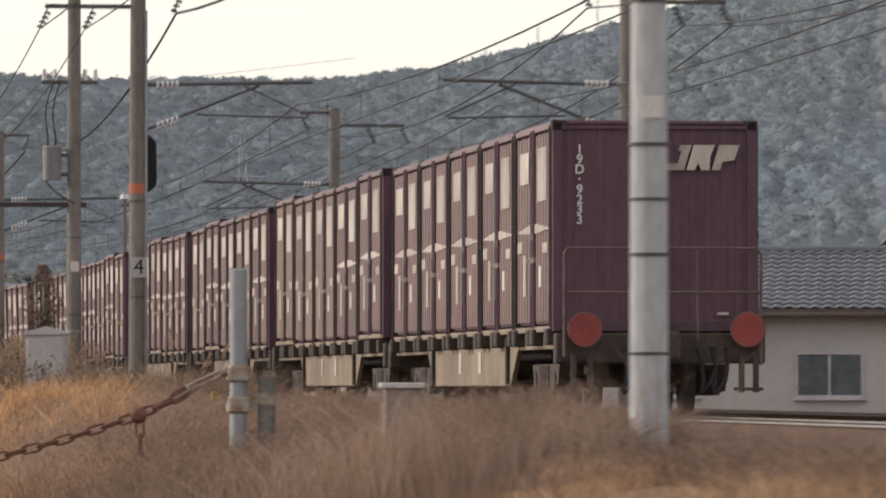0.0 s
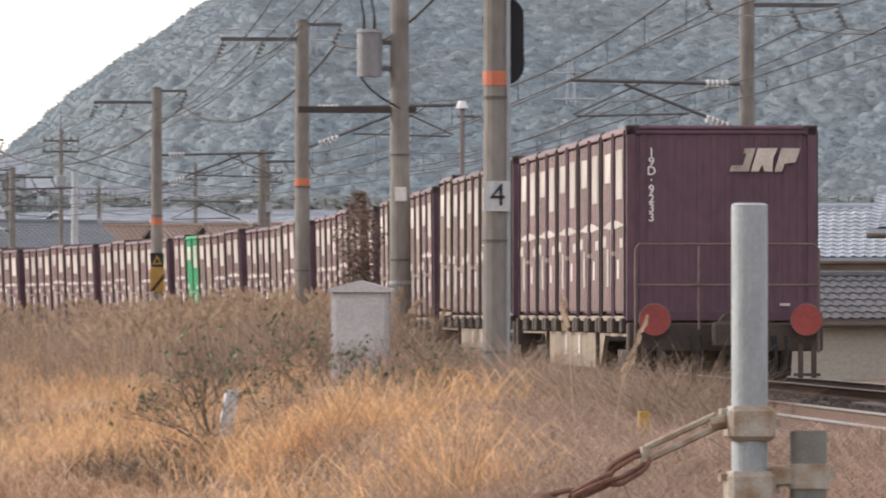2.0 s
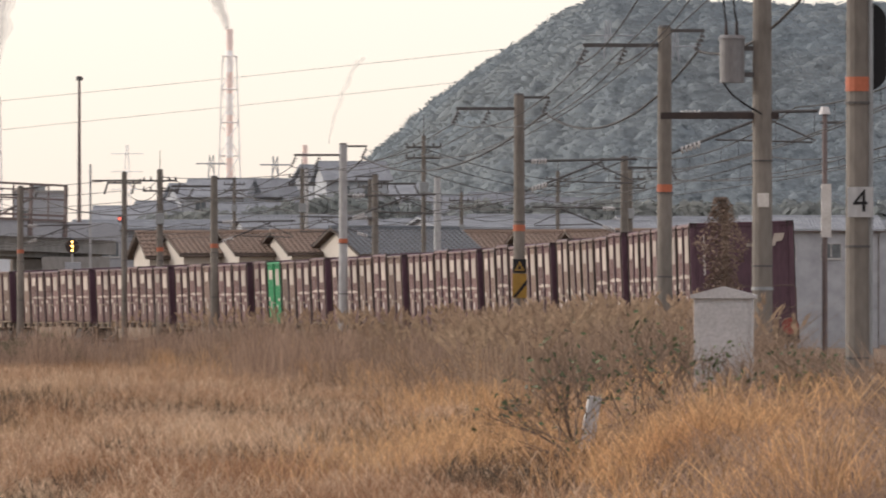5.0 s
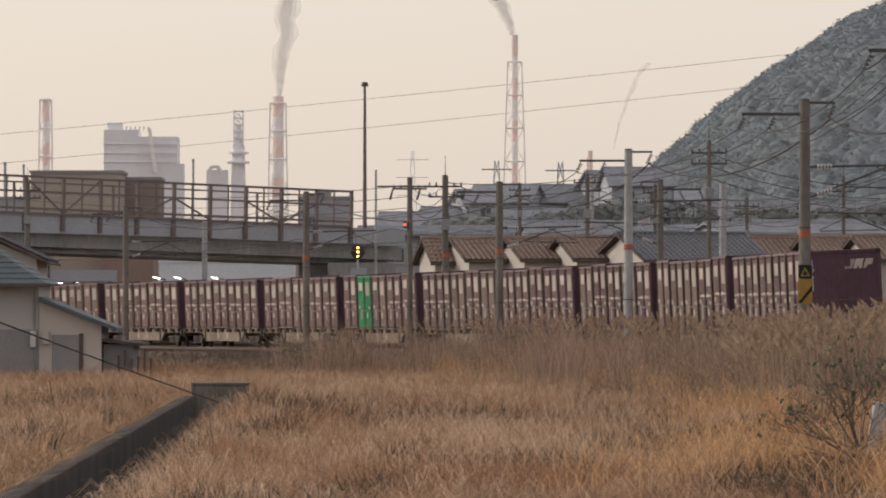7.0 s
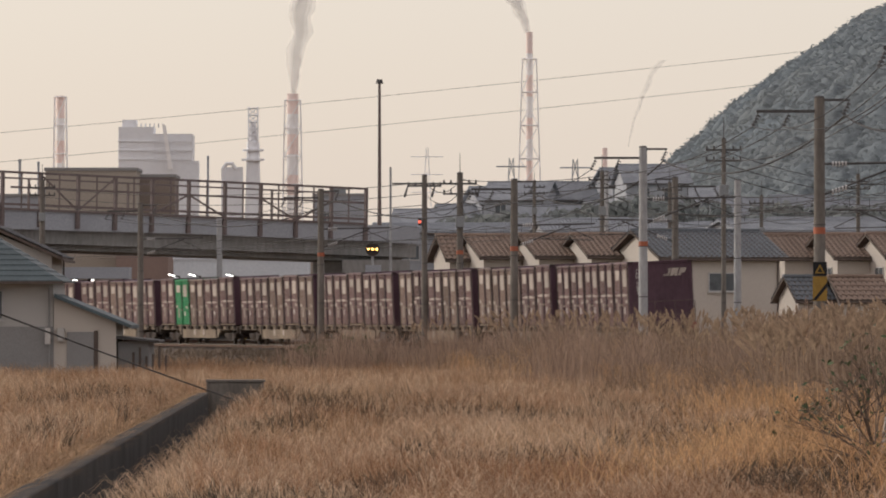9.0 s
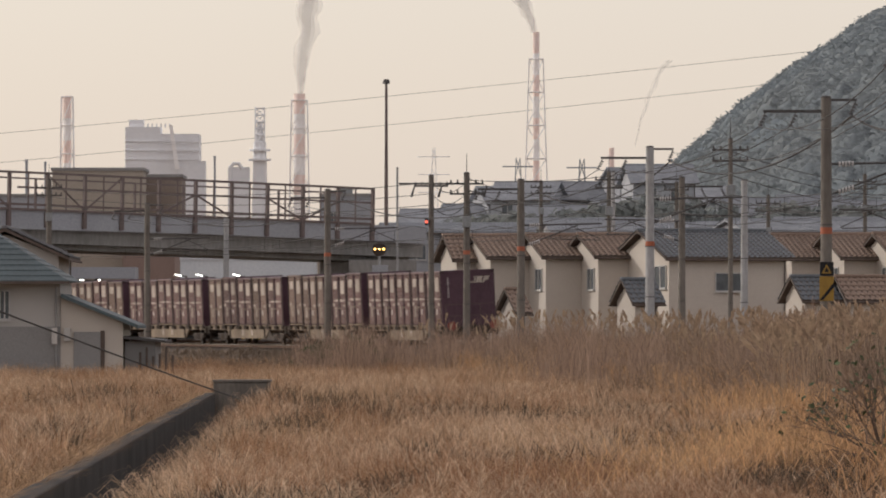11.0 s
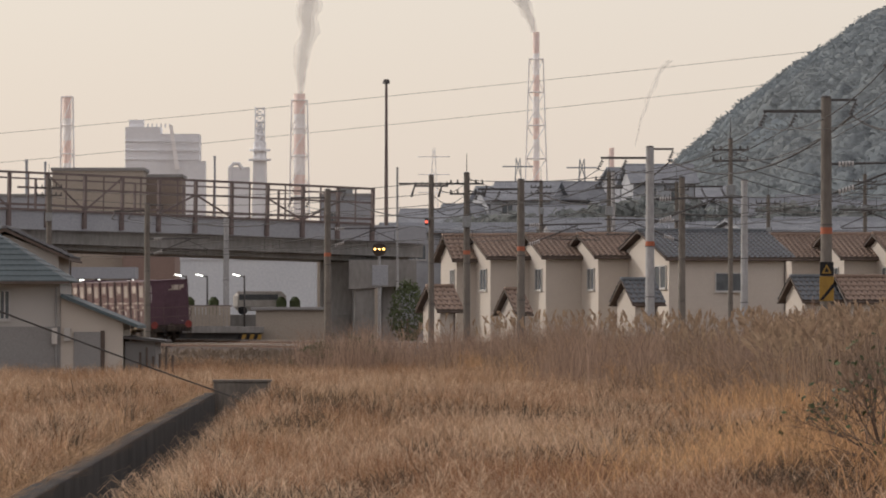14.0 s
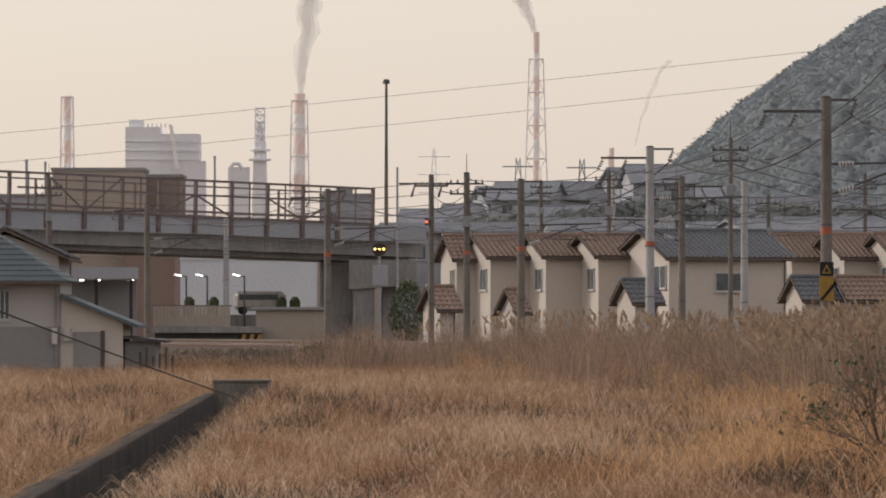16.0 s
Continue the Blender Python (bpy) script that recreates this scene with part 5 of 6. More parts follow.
def build_plant():
    Y = 4000
    k = Y / 12400

    def X(u):
        return (u - 784) * k

    def Z(v):
        return 1.2 + (571 - v) * k
    lattice_stack(X(949), Y, Z(57), 1.9, Z(105), "tall haze-paled red and white chimney in a steel lattice", "wrwrwrwrwrwr", 4.6, 2.1)
    lattice_stack(X(530), Y, Z(166), 3.3, Z(178), "haze-paled red and white chimney in a steel lattice", "wrwrwrwrwr")
    lattice_stack(X(119), Y, Z(170), 2.4, Z(172), "haze-paled red and white lattice chimney", "rwrwrwrwr")
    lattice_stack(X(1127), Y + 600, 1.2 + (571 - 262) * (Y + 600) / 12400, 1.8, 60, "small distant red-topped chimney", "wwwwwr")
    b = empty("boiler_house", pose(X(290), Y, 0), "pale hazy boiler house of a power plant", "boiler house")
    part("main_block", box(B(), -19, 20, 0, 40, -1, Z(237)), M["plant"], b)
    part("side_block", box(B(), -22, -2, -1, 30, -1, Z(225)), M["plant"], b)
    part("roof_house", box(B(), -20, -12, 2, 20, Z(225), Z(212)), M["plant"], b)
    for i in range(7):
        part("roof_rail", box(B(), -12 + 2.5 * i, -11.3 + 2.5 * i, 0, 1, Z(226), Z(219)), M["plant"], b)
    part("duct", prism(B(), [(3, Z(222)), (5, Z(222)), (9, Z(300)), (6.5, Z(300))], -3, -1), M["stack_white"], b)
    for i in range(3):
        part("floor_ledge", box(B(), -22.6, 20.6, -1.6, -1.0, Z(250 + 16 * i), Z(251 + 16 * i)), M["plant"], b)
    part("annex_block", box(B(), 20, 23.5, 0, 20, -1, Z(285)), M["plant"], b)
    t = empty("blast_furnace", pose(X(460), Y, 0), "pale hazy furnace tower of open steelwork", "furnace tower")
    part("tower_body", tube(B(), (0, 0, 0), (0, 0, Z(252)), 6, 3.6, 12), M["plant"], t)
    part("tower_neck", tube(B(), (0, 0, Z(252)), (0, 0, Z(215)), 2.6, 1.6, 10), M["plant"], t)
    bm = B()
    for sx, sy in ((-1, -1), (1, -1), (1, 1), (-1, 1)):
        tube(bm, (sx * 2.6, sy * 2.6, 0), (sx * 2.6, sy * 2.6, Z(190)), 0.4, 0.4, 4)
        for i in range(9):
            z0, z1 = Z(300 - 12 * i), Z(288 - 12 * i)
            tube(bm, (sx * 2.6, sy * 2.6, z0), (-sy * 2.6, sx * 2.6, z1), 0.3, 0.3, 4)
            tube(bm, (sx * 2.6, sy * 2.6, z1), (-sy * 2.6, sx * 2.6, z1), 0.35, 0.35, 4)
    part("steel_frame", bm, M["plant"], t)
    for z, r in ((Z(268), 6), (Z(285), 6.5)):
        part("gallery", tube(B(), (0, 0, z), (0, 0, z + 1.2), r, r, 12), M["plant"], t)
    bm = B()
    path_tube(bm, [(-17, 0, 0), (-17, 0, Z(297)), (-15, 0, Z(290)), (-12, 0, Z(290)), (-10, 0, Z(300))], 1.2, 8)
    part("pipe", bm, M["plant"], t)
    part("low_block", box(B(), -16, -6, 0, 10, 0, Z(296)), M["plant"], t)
    for u, v, w in ((380, 277, 4), (47, 283, 5), (80, 287, 4)):
        yy = 900
        s = empty("flue", pose((u - 784) / 12400 * yy, yy, 0), "dark slim flue pipe behind the bridge", "flue", "flues")
        part("pipe", tube(B(), (0, 0, -1), (0, 0, 1.2 + (571 - v) / 12400 * yy), w / 2 / 12400 * yy, w / 2 / 12400 * yy, 10), M["girder"], s)
        part("rim", tube(B(), (0, 0, 0.8 + (571 - v) / 12400 * yy), (0, 0, 1.25 + (571 - v) / 12400 * yy), w / 1.7 / 12400 * yy, w / 1.7 / 12400 * yy, 10), M["girder"], s)
    # lattice pylons
    for u, v, y in ((768, 262, 2600), (917, 280, 1400), (1030, 282, 1300), (1620, 40, 1380), (1740, 60, 1360), (2200, 120, 1320)):
        h = 1.2 + (571 - v) * y / 12400
        py = empty("pylon", pose((u - 784) / 12400 * y, y, 0), "distant steel lattice power pylon", "pylon", "pylons")
        bm = B()
        w = h * 0.06
        for sx, sy in ((-1, -1), (1, -1), (1, 1), (-1, 1)):
            tube(bm, (sx * w, sy * w, 0), (sx * 0.4, sy * 0.4, h), 0.16, 0.12, 4)
            for i in range(9):
                a, b2 = w + (0.4 - w) * i / 9, w + (0.4 - w) * (i + 1) / 9
                tube(bm, (sx * a, sy * a, h * i / 9), (-sy * b2, sx * b2, h * (i + 1) / 9), 0.09, 0.09, 4)
        part("lattice", bm, M["plant"] if y > 2000 else M["farwall"], py)
        for f in (0.75, 0.85, 0.95):
            part("cross_arm", tube(B(), (-h * 0.09, 0, h * f), (h * 0.09, 0, h * f), 0.14, 0.14, 4), M["plant"] if y > 2000 else M["farwall"], py)
    # steam plumes of many rigid puffs
    rng = np.random.default_rng(5)
    for u, v, s, dx, rise, sd in ((530, 163, 4.8, 0.10, 80, 1.0), (946, 54, 4.2, -0.5, 45, 2.0), (1127, 258, 1.1, 0.3, 50, 3.0)):
        for shell in (1.0, 0.7, 0.42):
            rows = []
            for i in range(26):
                f = i / 25
                c = Vector((X(u) + dx * rise * f * (0.3 + f) + 3.5 * f * noise.noise((f * 5, sd, 0.5)), Y + 30, Z(v) + f * rise))
                r = s * (0.30 + 1.5 * f ** 0.8) * shell
                rows.append([c + Vector((math.cos(a), math.sin(a), 0.15 * math.sin(3 * a))) * r * (1 + 0.75 * noise.noise((f * 9 + sd * 7, 1.5 * math.cos(a) + shell, 1.5 * math.sin(a)))) for a in np.linspace(0, 2 * math.pi, 17)[:-1]])
            vs = [tuple(q) for row in rows for q in row]
            fs = [(16 * i + j, 16 * i + (j + 1) % 16, 16 * i + 16 + (j + 1) % 16, 16 * i + 16 + j) for i in range(25) for j in range(16)]
            ob = raw("steam_plume", vs, fs, M["faint" if u == 1127 else "smoke"], None, "thin grey steam drifting from a plant chimney", "steam", "stuff")
            for pl in ob.data.polygons:
                pl.use_smooth = True


# ---- foreground fixtures ----
def build_near():
    # guard post with chain
    x, y, K = 40 * math.sin(0.1392), 40 * math.cos(0.1392), 40 / 28
    g = empty("guard_post", pose(x, y, -1.37), "galvanised steel guard post with a bolted clamp", "post")
    part("pipe", tube(B(), (0, 0, 0), (0, 0, 2.23), 0.073, 0.073, 24), M["galv"], g, smooth=False)
    part("cap", tube(B(), (0, 0, 2.23), (0, 0, 2.24), 0.075, 0.06, 24), M["galv"], g)
    for z, mat in ((1.36, "galvrust"), (1.10, "galvrust")):
        bm = B()
        box(bm, -0.095, 0.095, -0.095, 0.095, z - 0.07, z + 0.07, 0.02)
        box(bm, 0.09, 0.12, -0.03, 0.03, z - 0.02, z + 0.02)
        box(bm, -0.12, -0.09, -0.03, 0.03, z + 0.03, z + 0.06)
        part("clamp", bm, M[mat], g, "rust-streaked square clamp")
    h = empty("short_post", pose(x + 0.235 * K, y - 0.02, -1.37), "shorter open steel pipe clamped to the guard post", "post")
    bm = B()
    bmesh.ops.create_cone(bm, cap_ends=False, segments=24, radius1=0.074, radius2=0.074, depth=1.33, matrix=Matrix.Translation((0, 0, 0.665)))
    bmesh.ops.create_cone(bm, cap_ends=False, segments=24, radius1=0.062, radius2=0.062, depth=1.33, matrix=Matrix.Translation((0, 0, 0.665)))
    part("pipe", bm, M["dullpipe"], h)
    bm = B()
    tube(bm, (0, 0, 1.10), (0, 0, 1.2), 0.085, 0.085, 16)
    box(bm, -0.16, 0, -0.04, 0.04, 1.11, 1.19, 0.01)
    box(bm, 0.06, 0.11, -0.02, 0.02, 1.14, 1.17)
    part("clamp", bm, M["galvrust"], h, "rust-streaked pipe clamp")
    # turnbuckle and chain
    z0 = 0.77
    c = empty("chain", pose(x, y, -0.515), "rusty steel chain hung from the guard post", "chain")
    bm = B()
    tube(bm, (-0.10, -0.02, z0), (-0.16, -0.02, z0 - 0.01), 0.03, 0.03, 8)
    for dz in (-0.025, 0.025):
        tube(bm, (-0.14, -0.02, z0 + dz), (-0.42, -0.02, z0 - 0.13 + dz), 0.014, 0.014, 6)
    tube(bm, (-0.42, -0.02, z0 - 0.16), (-0.42, -0.02, z0 - 0.10), 0.022, 0.022, 8)
    part("turnbuckle", bm, M["galvrust"], c, "zinc-plated turnbuckle")

    def link_mesh():
        b = B()
        pts = []
        for i in range(17):
            a = 2 * math.pi * i / 16
            pts.append((0.062 * math.cos(a) + 0.03 * (1 if math.cos(a) > 0 else -1), 0, 0.034 * math.sin(a)))
        path_tube(b, pts, 0.011, 6)
        me = bpy.data.meshes.new("link")
        b.to_mesh(me)
        me.materials.append(M["rust"])
        return me
    me = link_mesh()

    def string(p0, p1, sag, step=0.135):
        p0, p1 = Vector(p0), Vector(p1)
        n = int((p1 - p0).length / step)
        for i in range(n):
            u, v = i / n, (i + 1) / n
            q0 = p0.lerp(p1, u) - Vector((0, 0, sag * 4 * u * (1 - u)))
            q1 = p0.lerp(p1, v) - Vector((0, 0, sag * 4 * v * (1 - v)))
            ob = new("chain_link", me)
            ob.parent = c
            d = q1 - q0
            ob.matrix_local = Matrix.Translation((q0 + q1) / 2) @ d.to_track_quat("X", "Z").to_matrix().to_4x4() @ pose(0, 0, 0, 90 * (i % 2) + 20)
    string((-0.42, -0.02, z0 - 0.13), (-0.86, -0.02, z0 - 0.36), 0.01)
    string((-0.42, -0.03, z0 - 0.15), (-0.84, -0.04, z0 - 0.33), 0.03)
    string((-0.86, -0.02, z0 - 0.36), (-5.2, -0.6, z0 - 0.98), 0.22)
    string((-0.83, -0.02, z0 - 0.38), (-0.82, -0.02, -0.35), 0.0)
    bm = B()
    bmesh.ops.create_icosphere(bm, subdivisions=2, radius=0.075, matrix=Matrix.Translation((-0.84, -0.02, z0 - 0.35)))
    part("shackle", bm, M["rust"], c)
    seen = set()
    for thing in (g, h, c):
        for ob in thing.children:
            ob.location = ob.location * K
            if ob.data.name not in seen:
                seen.add(ob.data.name)
                ob.data.transform(Matrix.Scale(K, 4))
    # trackside cabinet
    k = empty("trackside_cabinet", pose(8.37, 99.6, -0.55, 0, 0, -8), "pale grey steel trackside cabinet with gabled top", "cabinet")
    part("body", box(B(), -0.41, 0.41, -0.3, 0.3, 0, 2.05, 0.01), M["cabinet"], k)
    part("roof", prism(B(), [(-0.46, 2.05), (0.46, 2.05), (0.46, 2.1), (0, 2.22), (-0.46, 2.1)], -0.36, 0.36), M["cabinet"], k)
    part("door", box(B(), -0.36, 0.36, -0.325, -0.302, 0.1, 1.98, 0.008), M["cabinet"], k)
    part("handle", box(B(), 0.26, 0.30, -0.35, -0.326, 0.95, 1.15), M["steel"], k)
    # short white box and small posts
    for x, y, w, hh in ((4.3, 16.0, 0.33, 1.65),):
        k = empty("cable_box", pose(x, y, -1.25, 0, 0, -6), "low weathered white concrete cable box in the reeds", "cable box")
        part("body", box(B(), -w / 2, w / 2, -0.25, 0.25, 0, hh, 0.02), M["sleeper"], k)
        part("lid", box(B(), -w / 2 - 0.03, w / 2 + 0.03, -0.28, 0.28, hh, hh + 0.05, 0.01), M["cabinet"], k)
    k = empty("marker_post", pose(7.55, 60.5, -0.5), "short yellow marker post in the grass", "post", "marker posts")
    part("post", box(B(), -0.05, 0.05, -0.05, 0.05, 0, 0.85, 0.01), M["yellow"], k)
    k = empty("marker_post", pose(4.86, 77.5, -0.9, 0, 10, 0), "leaning weathered white marker post", "post", "marker posts")
    part("post", box(B(), -0.075, 0.075, -0.075, 0.075, 0, 1.27, 0.015), M["cabinet"], k)
    k = empty("marker_post", pose(13.1, 55.0, -0.4), "short rusty steel post beside the track", "post", "marker posts")
    part("post", box(B(), -0.05, 0.05, -0.05, 0.05, 0, 1.2, 0.01), M["rust"], k)
    # red-white post and small lamp beyond the signal
    k = empty("platform_sign", pose(16.75, 170.0, -0.4), "slim white and red post lit from the side", "post")
    part("post", tube(B(), (0, 0, 0), (0, 0, 6.6), 0.07, 0.06, 8), M["brownsteel"], k)
    part("arm", tube(B(), (-0.1, 0, 6.4), (0.45, 0, 6.4), 0.03, 0.03, 6), M["steel"], k)
    part("globe", tube(B(), (0, 0, 6.6), (0, 0, 6.78), 0.15, 0.09, 12), M["porcelain"], k)
    part("panel", box(B(), -0.1, 0.14, -0.2, -0.1, 3.6, 4.9), M["white"], k)
    # ditch: retaining wall and headwall
    wl = empty("ditch_wall", Matrix(), "dark concrete wall along the ditch", "retaining wall", "", "structure")
    for i in range(22):
        y0 = 72 + i * 5.1
        bm = box(B(), -0.3, 0.0, 0, 5.07, -2.2, -0.65, 0.015, Matrix.Translation((ditch_x(y0), y0, 0)) @ Matrix.Rotation(math.atan(0.0152), 4, "Z"))
        part("wall_section", bm, M["darkconc"], wl)
    part("headwall", box(B(), ditch_x(184) - 0.05, ditch_x(184) + 1.45, 184.3, 184.9, -2.2, -0.38, 0.02), M["concrete"], wl)
    part("headwall_cap", box(B(), ditch_x(184) - 0.07, ditch_x(184) + 1.47, 184.28, 185.6, -0.376, -0.31, 0.01), M["concrete"], wl)


# ---- vegetation ----
def blades(name, pts, length, width, lean, mat, label, seed, droop=0.35, curl=False):
    """Bent tapering blades of grass on the given roots, joined."""
    rng = np.random.default_rng(seed)
    n = len(pts)
    a = rng.random(n) * 2 * np.pi
    cl = np.sin(pts[:, 0] * 1.9 + 2.0 * np.sin(pts[:, 1] * 0.33)) * np.sin(pts[:, 1] * 0.42 + 1.5 * np.sin(pts[:, 0] * 0.8))
    ln = length * (0.5 + 0.6 * rng.random(n)) * (1.0 + 0.28 * cl)
    le = lean * ln * (0.2 + rng.random(n))
    out = np.stack([np.cos(a), np.sin(a), np.zeros(n)], 1)
    b = rng.random(n) * 2 * np.pi
    sd = np.stack([np.cos(b) * 0.9, np.sin(b) * 0.35, np.zeros(n)], 1) * (width * (0.6 + 0.8 * rng.random(n)))[:, None]
    up = np.array([0, 0, 1.0])
    mid = pts + out * (le * 0.35)[:, None] + up * (ln * 0.62)[:, None]
    tip = pts + out * (le * (1 + droop))[:, None] + up * (ln * (1 - droop * 0.4 * rng.random(n)))[:, None]
    f = []
    if curl:
        bow = mid + out * (le * 0.45)[:, None] + up * (ln * 0.22)[:, None]
        end = bow + out * (le * 0.5)[:, None] - up * (ln * (0.05 + 0.3 * rng.random(n)))[:, None]
        v = np.stack([pts - sd, pts + sd, mid + sd * 0.85, mid - sd * 0.85, bow + sd * 0.7, bow - sd * 0.7, end], 1).reshape(-1, 3)
        for i in range(n):
            k = 7 * i
            f += [(k, k + 1, k + 2, k + 3), (k + 3, k + 2, k + 4, k + 5), (k + 5, k + 4, k + 6)]
        return raw(name, v.tolist(), f, mat, None, label, "grass", "stuff")
    v = np.stack([pts - sd, pts + sd, mid + sd * 0.75, mid - sd * 0.75, tip], 1).reshape(-1, 3)
    for i in range(n):
        k = 5 * i
        f += [(k, k + 1, k + 2, k + 3), (k + 3, k + 2, k + 4)]
    return raw(name, v.tolist(), f, mat, None, label, "grass", "stuff")


def scatter(n, lo, hi, y0, y1, power, seed, keep=None):
    """Roots on the ground between two bearings, thinning with distance."""
    rng = np.random.default_rng(seed)
    out = []
    while len(out) < n:
        y = y0 * (y1 / y0) ** (rng.random() ** power)
        x = y * (lo + (hi - lo) * rng.random())
        left = track_x(y) - x
        if left < 2.4 or (y < 186 and -0.3 < x - ditch_x(y) < 0.55):
            continue
        if keep and not keep(x, y, left, rng.random()):
            continue
        out.append((x, y, ground_z(x, y) - 0.02))
    return np.array(out)


def build_grass():
    blades("field_grass", scatter(215000, -0.075, 0.15, 50, 325, 0.9, 1, lambda x, y, l, r: l > 5 or r < 0.4), 0.54, 0.0062, 0.42, M["straw"], "dense dry orange-brown field grass", 11)
    blades("russet_grass", scatter(85000, -0.075, 0.15, 50, 300, 0.9, 31, lambda x, y, l, r: l > 5 and noise.noise((x * 0.22, y * 0.07, 4)) > -0.15 * r), 0.60, 0.0065, 0.35, M["russet"], "patches of russet dry grass in the field", 32)
    blades("bleached_grass", scatter(52000, -0.075, 0.16, 50, 240, 0.9, 33, lambda x, y, l, r: l > 4.5 and noise.noise((x * 0.3, y * 0.09, 9)) > -0.1), 0.68, 0.0045, 0.6, M["tip"], "scattered bleached blades, brightened as glints, above the field grass", 34, 0.6, True)
    blades("dark_weed", scatter(26000, -0.06, 0.17, 50, 180, 1.0, 35, lambda x, y, l, r: l > 4 and noise.noise((x * 0.35, y * 0.11, 14)) > 0.12), 0.62, 0.014, 0.3, M["weed"], "dark withered weeds among the grass", 36)
    blades("dark_weed", scatter(14000, -0.08, -0.008, 296, 372, 1.0, 37, lambda x, y, l, r: l > 2.4), 0.42, 0.03, 0.8, M["verge"], "dull brown verge below the tracks", 38)
    blades("field_grass", scatter(60000, 0.06, 0.32, 40, 80, 1.0, 2), 0.5, 0.007, 0.65, M["straw"], "dry orange-brown grass by the track", 12)
    blades("field_grass", scatter(60000, 0.02, 0.45, 8, 42, 1.0, 41), 0.24, 0.006, 0.65, M["straw"], "dry orange-brown grass by the track", 42)
    blades("bleached_grass", scatter(12000, 0.04, 0.3, 42, 80, 1.0, 43), 0.55, 0.006, 0.8, M["tip"], "scattered bleached blades, brightened as glints, above the field grass", 44, 0.6, True)
    blades("reed_grass", scatter(70000, -0.03, 0.16, 62, 300, 0.9, 3, lambda x, y, l, r: l < 3.2 + (1.5 + 5.0 * r) * min(1.0, max(0.0, (y - 85) / 70)) and (y < 270 or r < 0.4)), 1.2, 0.010, 0.6, M["reed"], "tall dull brown reeds beside the railway", 13)
    blades("reed_grass", scatter(26000, 0.014, 0.13, 108, 292, 1.0, 61, lambda x, y, l, r: 2.6 < l < 4.5 + 2.5 * r), 1.62, 0.012, 0.45, M["reed"], "tall dull brown reeds beside the railway", 62)
    blades("reed_grass", scatter(60000, 0.08, 0.36, 14, 90, 1.0, 4, lambda x, y, l, r: l < 3.0 + 3.2 * r and (y > 41 or l < 3.3)), 0.58, 0.007, 0.95, M["reed"], "tall dull brown reeds beside the railway", 14)
    rng = np.random.default_rng(21)
    tufts = []
    spots = [(4.95, 61, 1500, 0.34), (5.5, 62, 800, 0.3), (4.3, 61.5, 600, 0.3), (6.5, 117, 1000, 0.5), (4.3, 88, 900, 0.6), (3.2, 80, 700, 0.6), (7.6, 128, 700, 0.9), (7.0, 72, 500, 0.5), (2.6, 70, 600, 0.8), (6.1, 92, 500, 0.6)]
    for _ in range(110):
        y = 48 * 3.2 ** rng.random()
        x = y * (0.05 + 0.12 * rng.random())
        if track_x(y) - x > 4.5:
            spots.append((x, y, 130, 0.17))
    for _ in range(80):
        y = 115 + 150 * rng.random()
        spots.append((track_x(y) - 4.6 - 4.5 * rng.random(), y, 110, 0.34))
    for cx, cy, n, s in spots:
        for _ in range(n):
            x, y = cx + rng.normal() * s, cy + rng.normal() * s
            tufts.append((x, y, ground_z(x, y)))
    blades("tuft_grass", np.array(tufts), 0.98, 0.006, 0.52, M["tuft"], "pale golden arching grass tufts", 15, 0.7, True)
    blades("weed_tangle", scatter(60000, 0.07, 0.17, 42, 135, 1.0, 51, lambda x, y, l, r: l < 3.0 + 5.5 * r), 0.75, 0.0042, 0.85, M["tangle"], "fine tangled withered weed stems by the railway", 52, 0.45, True)
    box_weeds = np.array([(4.3 + rng.normal() * 0.8, 15.1 + rng.normal() * 0.4) for _ in range(1600)])
    blades("weed_tangle", np.array([(x, y, ground_z(x, y)) for x, y in box_weeds]), 1.35, 0.004, 0.7, M["tangle"], "fine tangled withered weed stems by the cable box", 56)
    verge = []
    for _ in range(26000):
        y = 2 + 70 * rng.random()
        x = track_x(y) - 1.9 - 1.6 * rng.random()
        verge.append((x, y, -0.42 if track_x(y) - x > 2.4 else -0.3))
    blades("weed_tangle", np.array(verge), 0.40, 0.005, 0.9, M["brush"], "withered weeds on the ballast shoulder", 58)
    clump = np.array([(cx + rng.normal() * 0.8, cy + rng.normal() * 1.5) for cx, cy in ((-3.6, 274), (-2.3, 279), (-4.6, 283), (0.4, 272), (2.2, 268)) for _ in range(600)])
    blades("reed_grass", np.array([(x, y, ground_z(x, y)) for x, y in clump]), 1.95, 0.011, 0.5, M["tangle"], "tall dull brown reeds at the field edge", 54)
    # brush between the field and the rails, dark weeds at the field's near corner, fringe over the ditch wall
    blades("brush", scatter(48000, 0.05, 0.30, 18, 82, 1.0, 71, lambda x, y, l, r: 2.7 < l < 4.2 + 3.6 * r and noise.noise((x * 0.5, y * 0.16, 3)) > -0.28), 0.72, 0.0045, 0.75, M["brush"], "low tangled brown brush beside the rails", 72, 0.5, True)
    blades("dark_weed", scatter(12000, 0.040, 0.066, 63, 77, 1.0, 73, lambda x, y, l, r: noise.noise((x * 0.9, y * 0.25, 7)) > -0.12), 0.62, 0.009, 0.5, M["weed"], "dark withered weeds among the grass", 74)
    blades("russet_grass", scatter(20000, -0.035, 0.068, 63, 82, 1.0, 77), 0.62, 0.006, 0.25, M["russet"], "upright russet stems along the near edge of the field", 78)
    patch = np.array([(1.5 + 6.0 * rng.random(), -16 + 27 * rng.random()) for _ in range(12000)])
    blades("field_grass", np.array([(x, y, ground_z(x, y) - 0.02) for x, y in patch if track_x(y) - x > 2.5]), 0.26, 0.006, 0.7, M["straw"], "dry orange-brown grass by the track", 82)
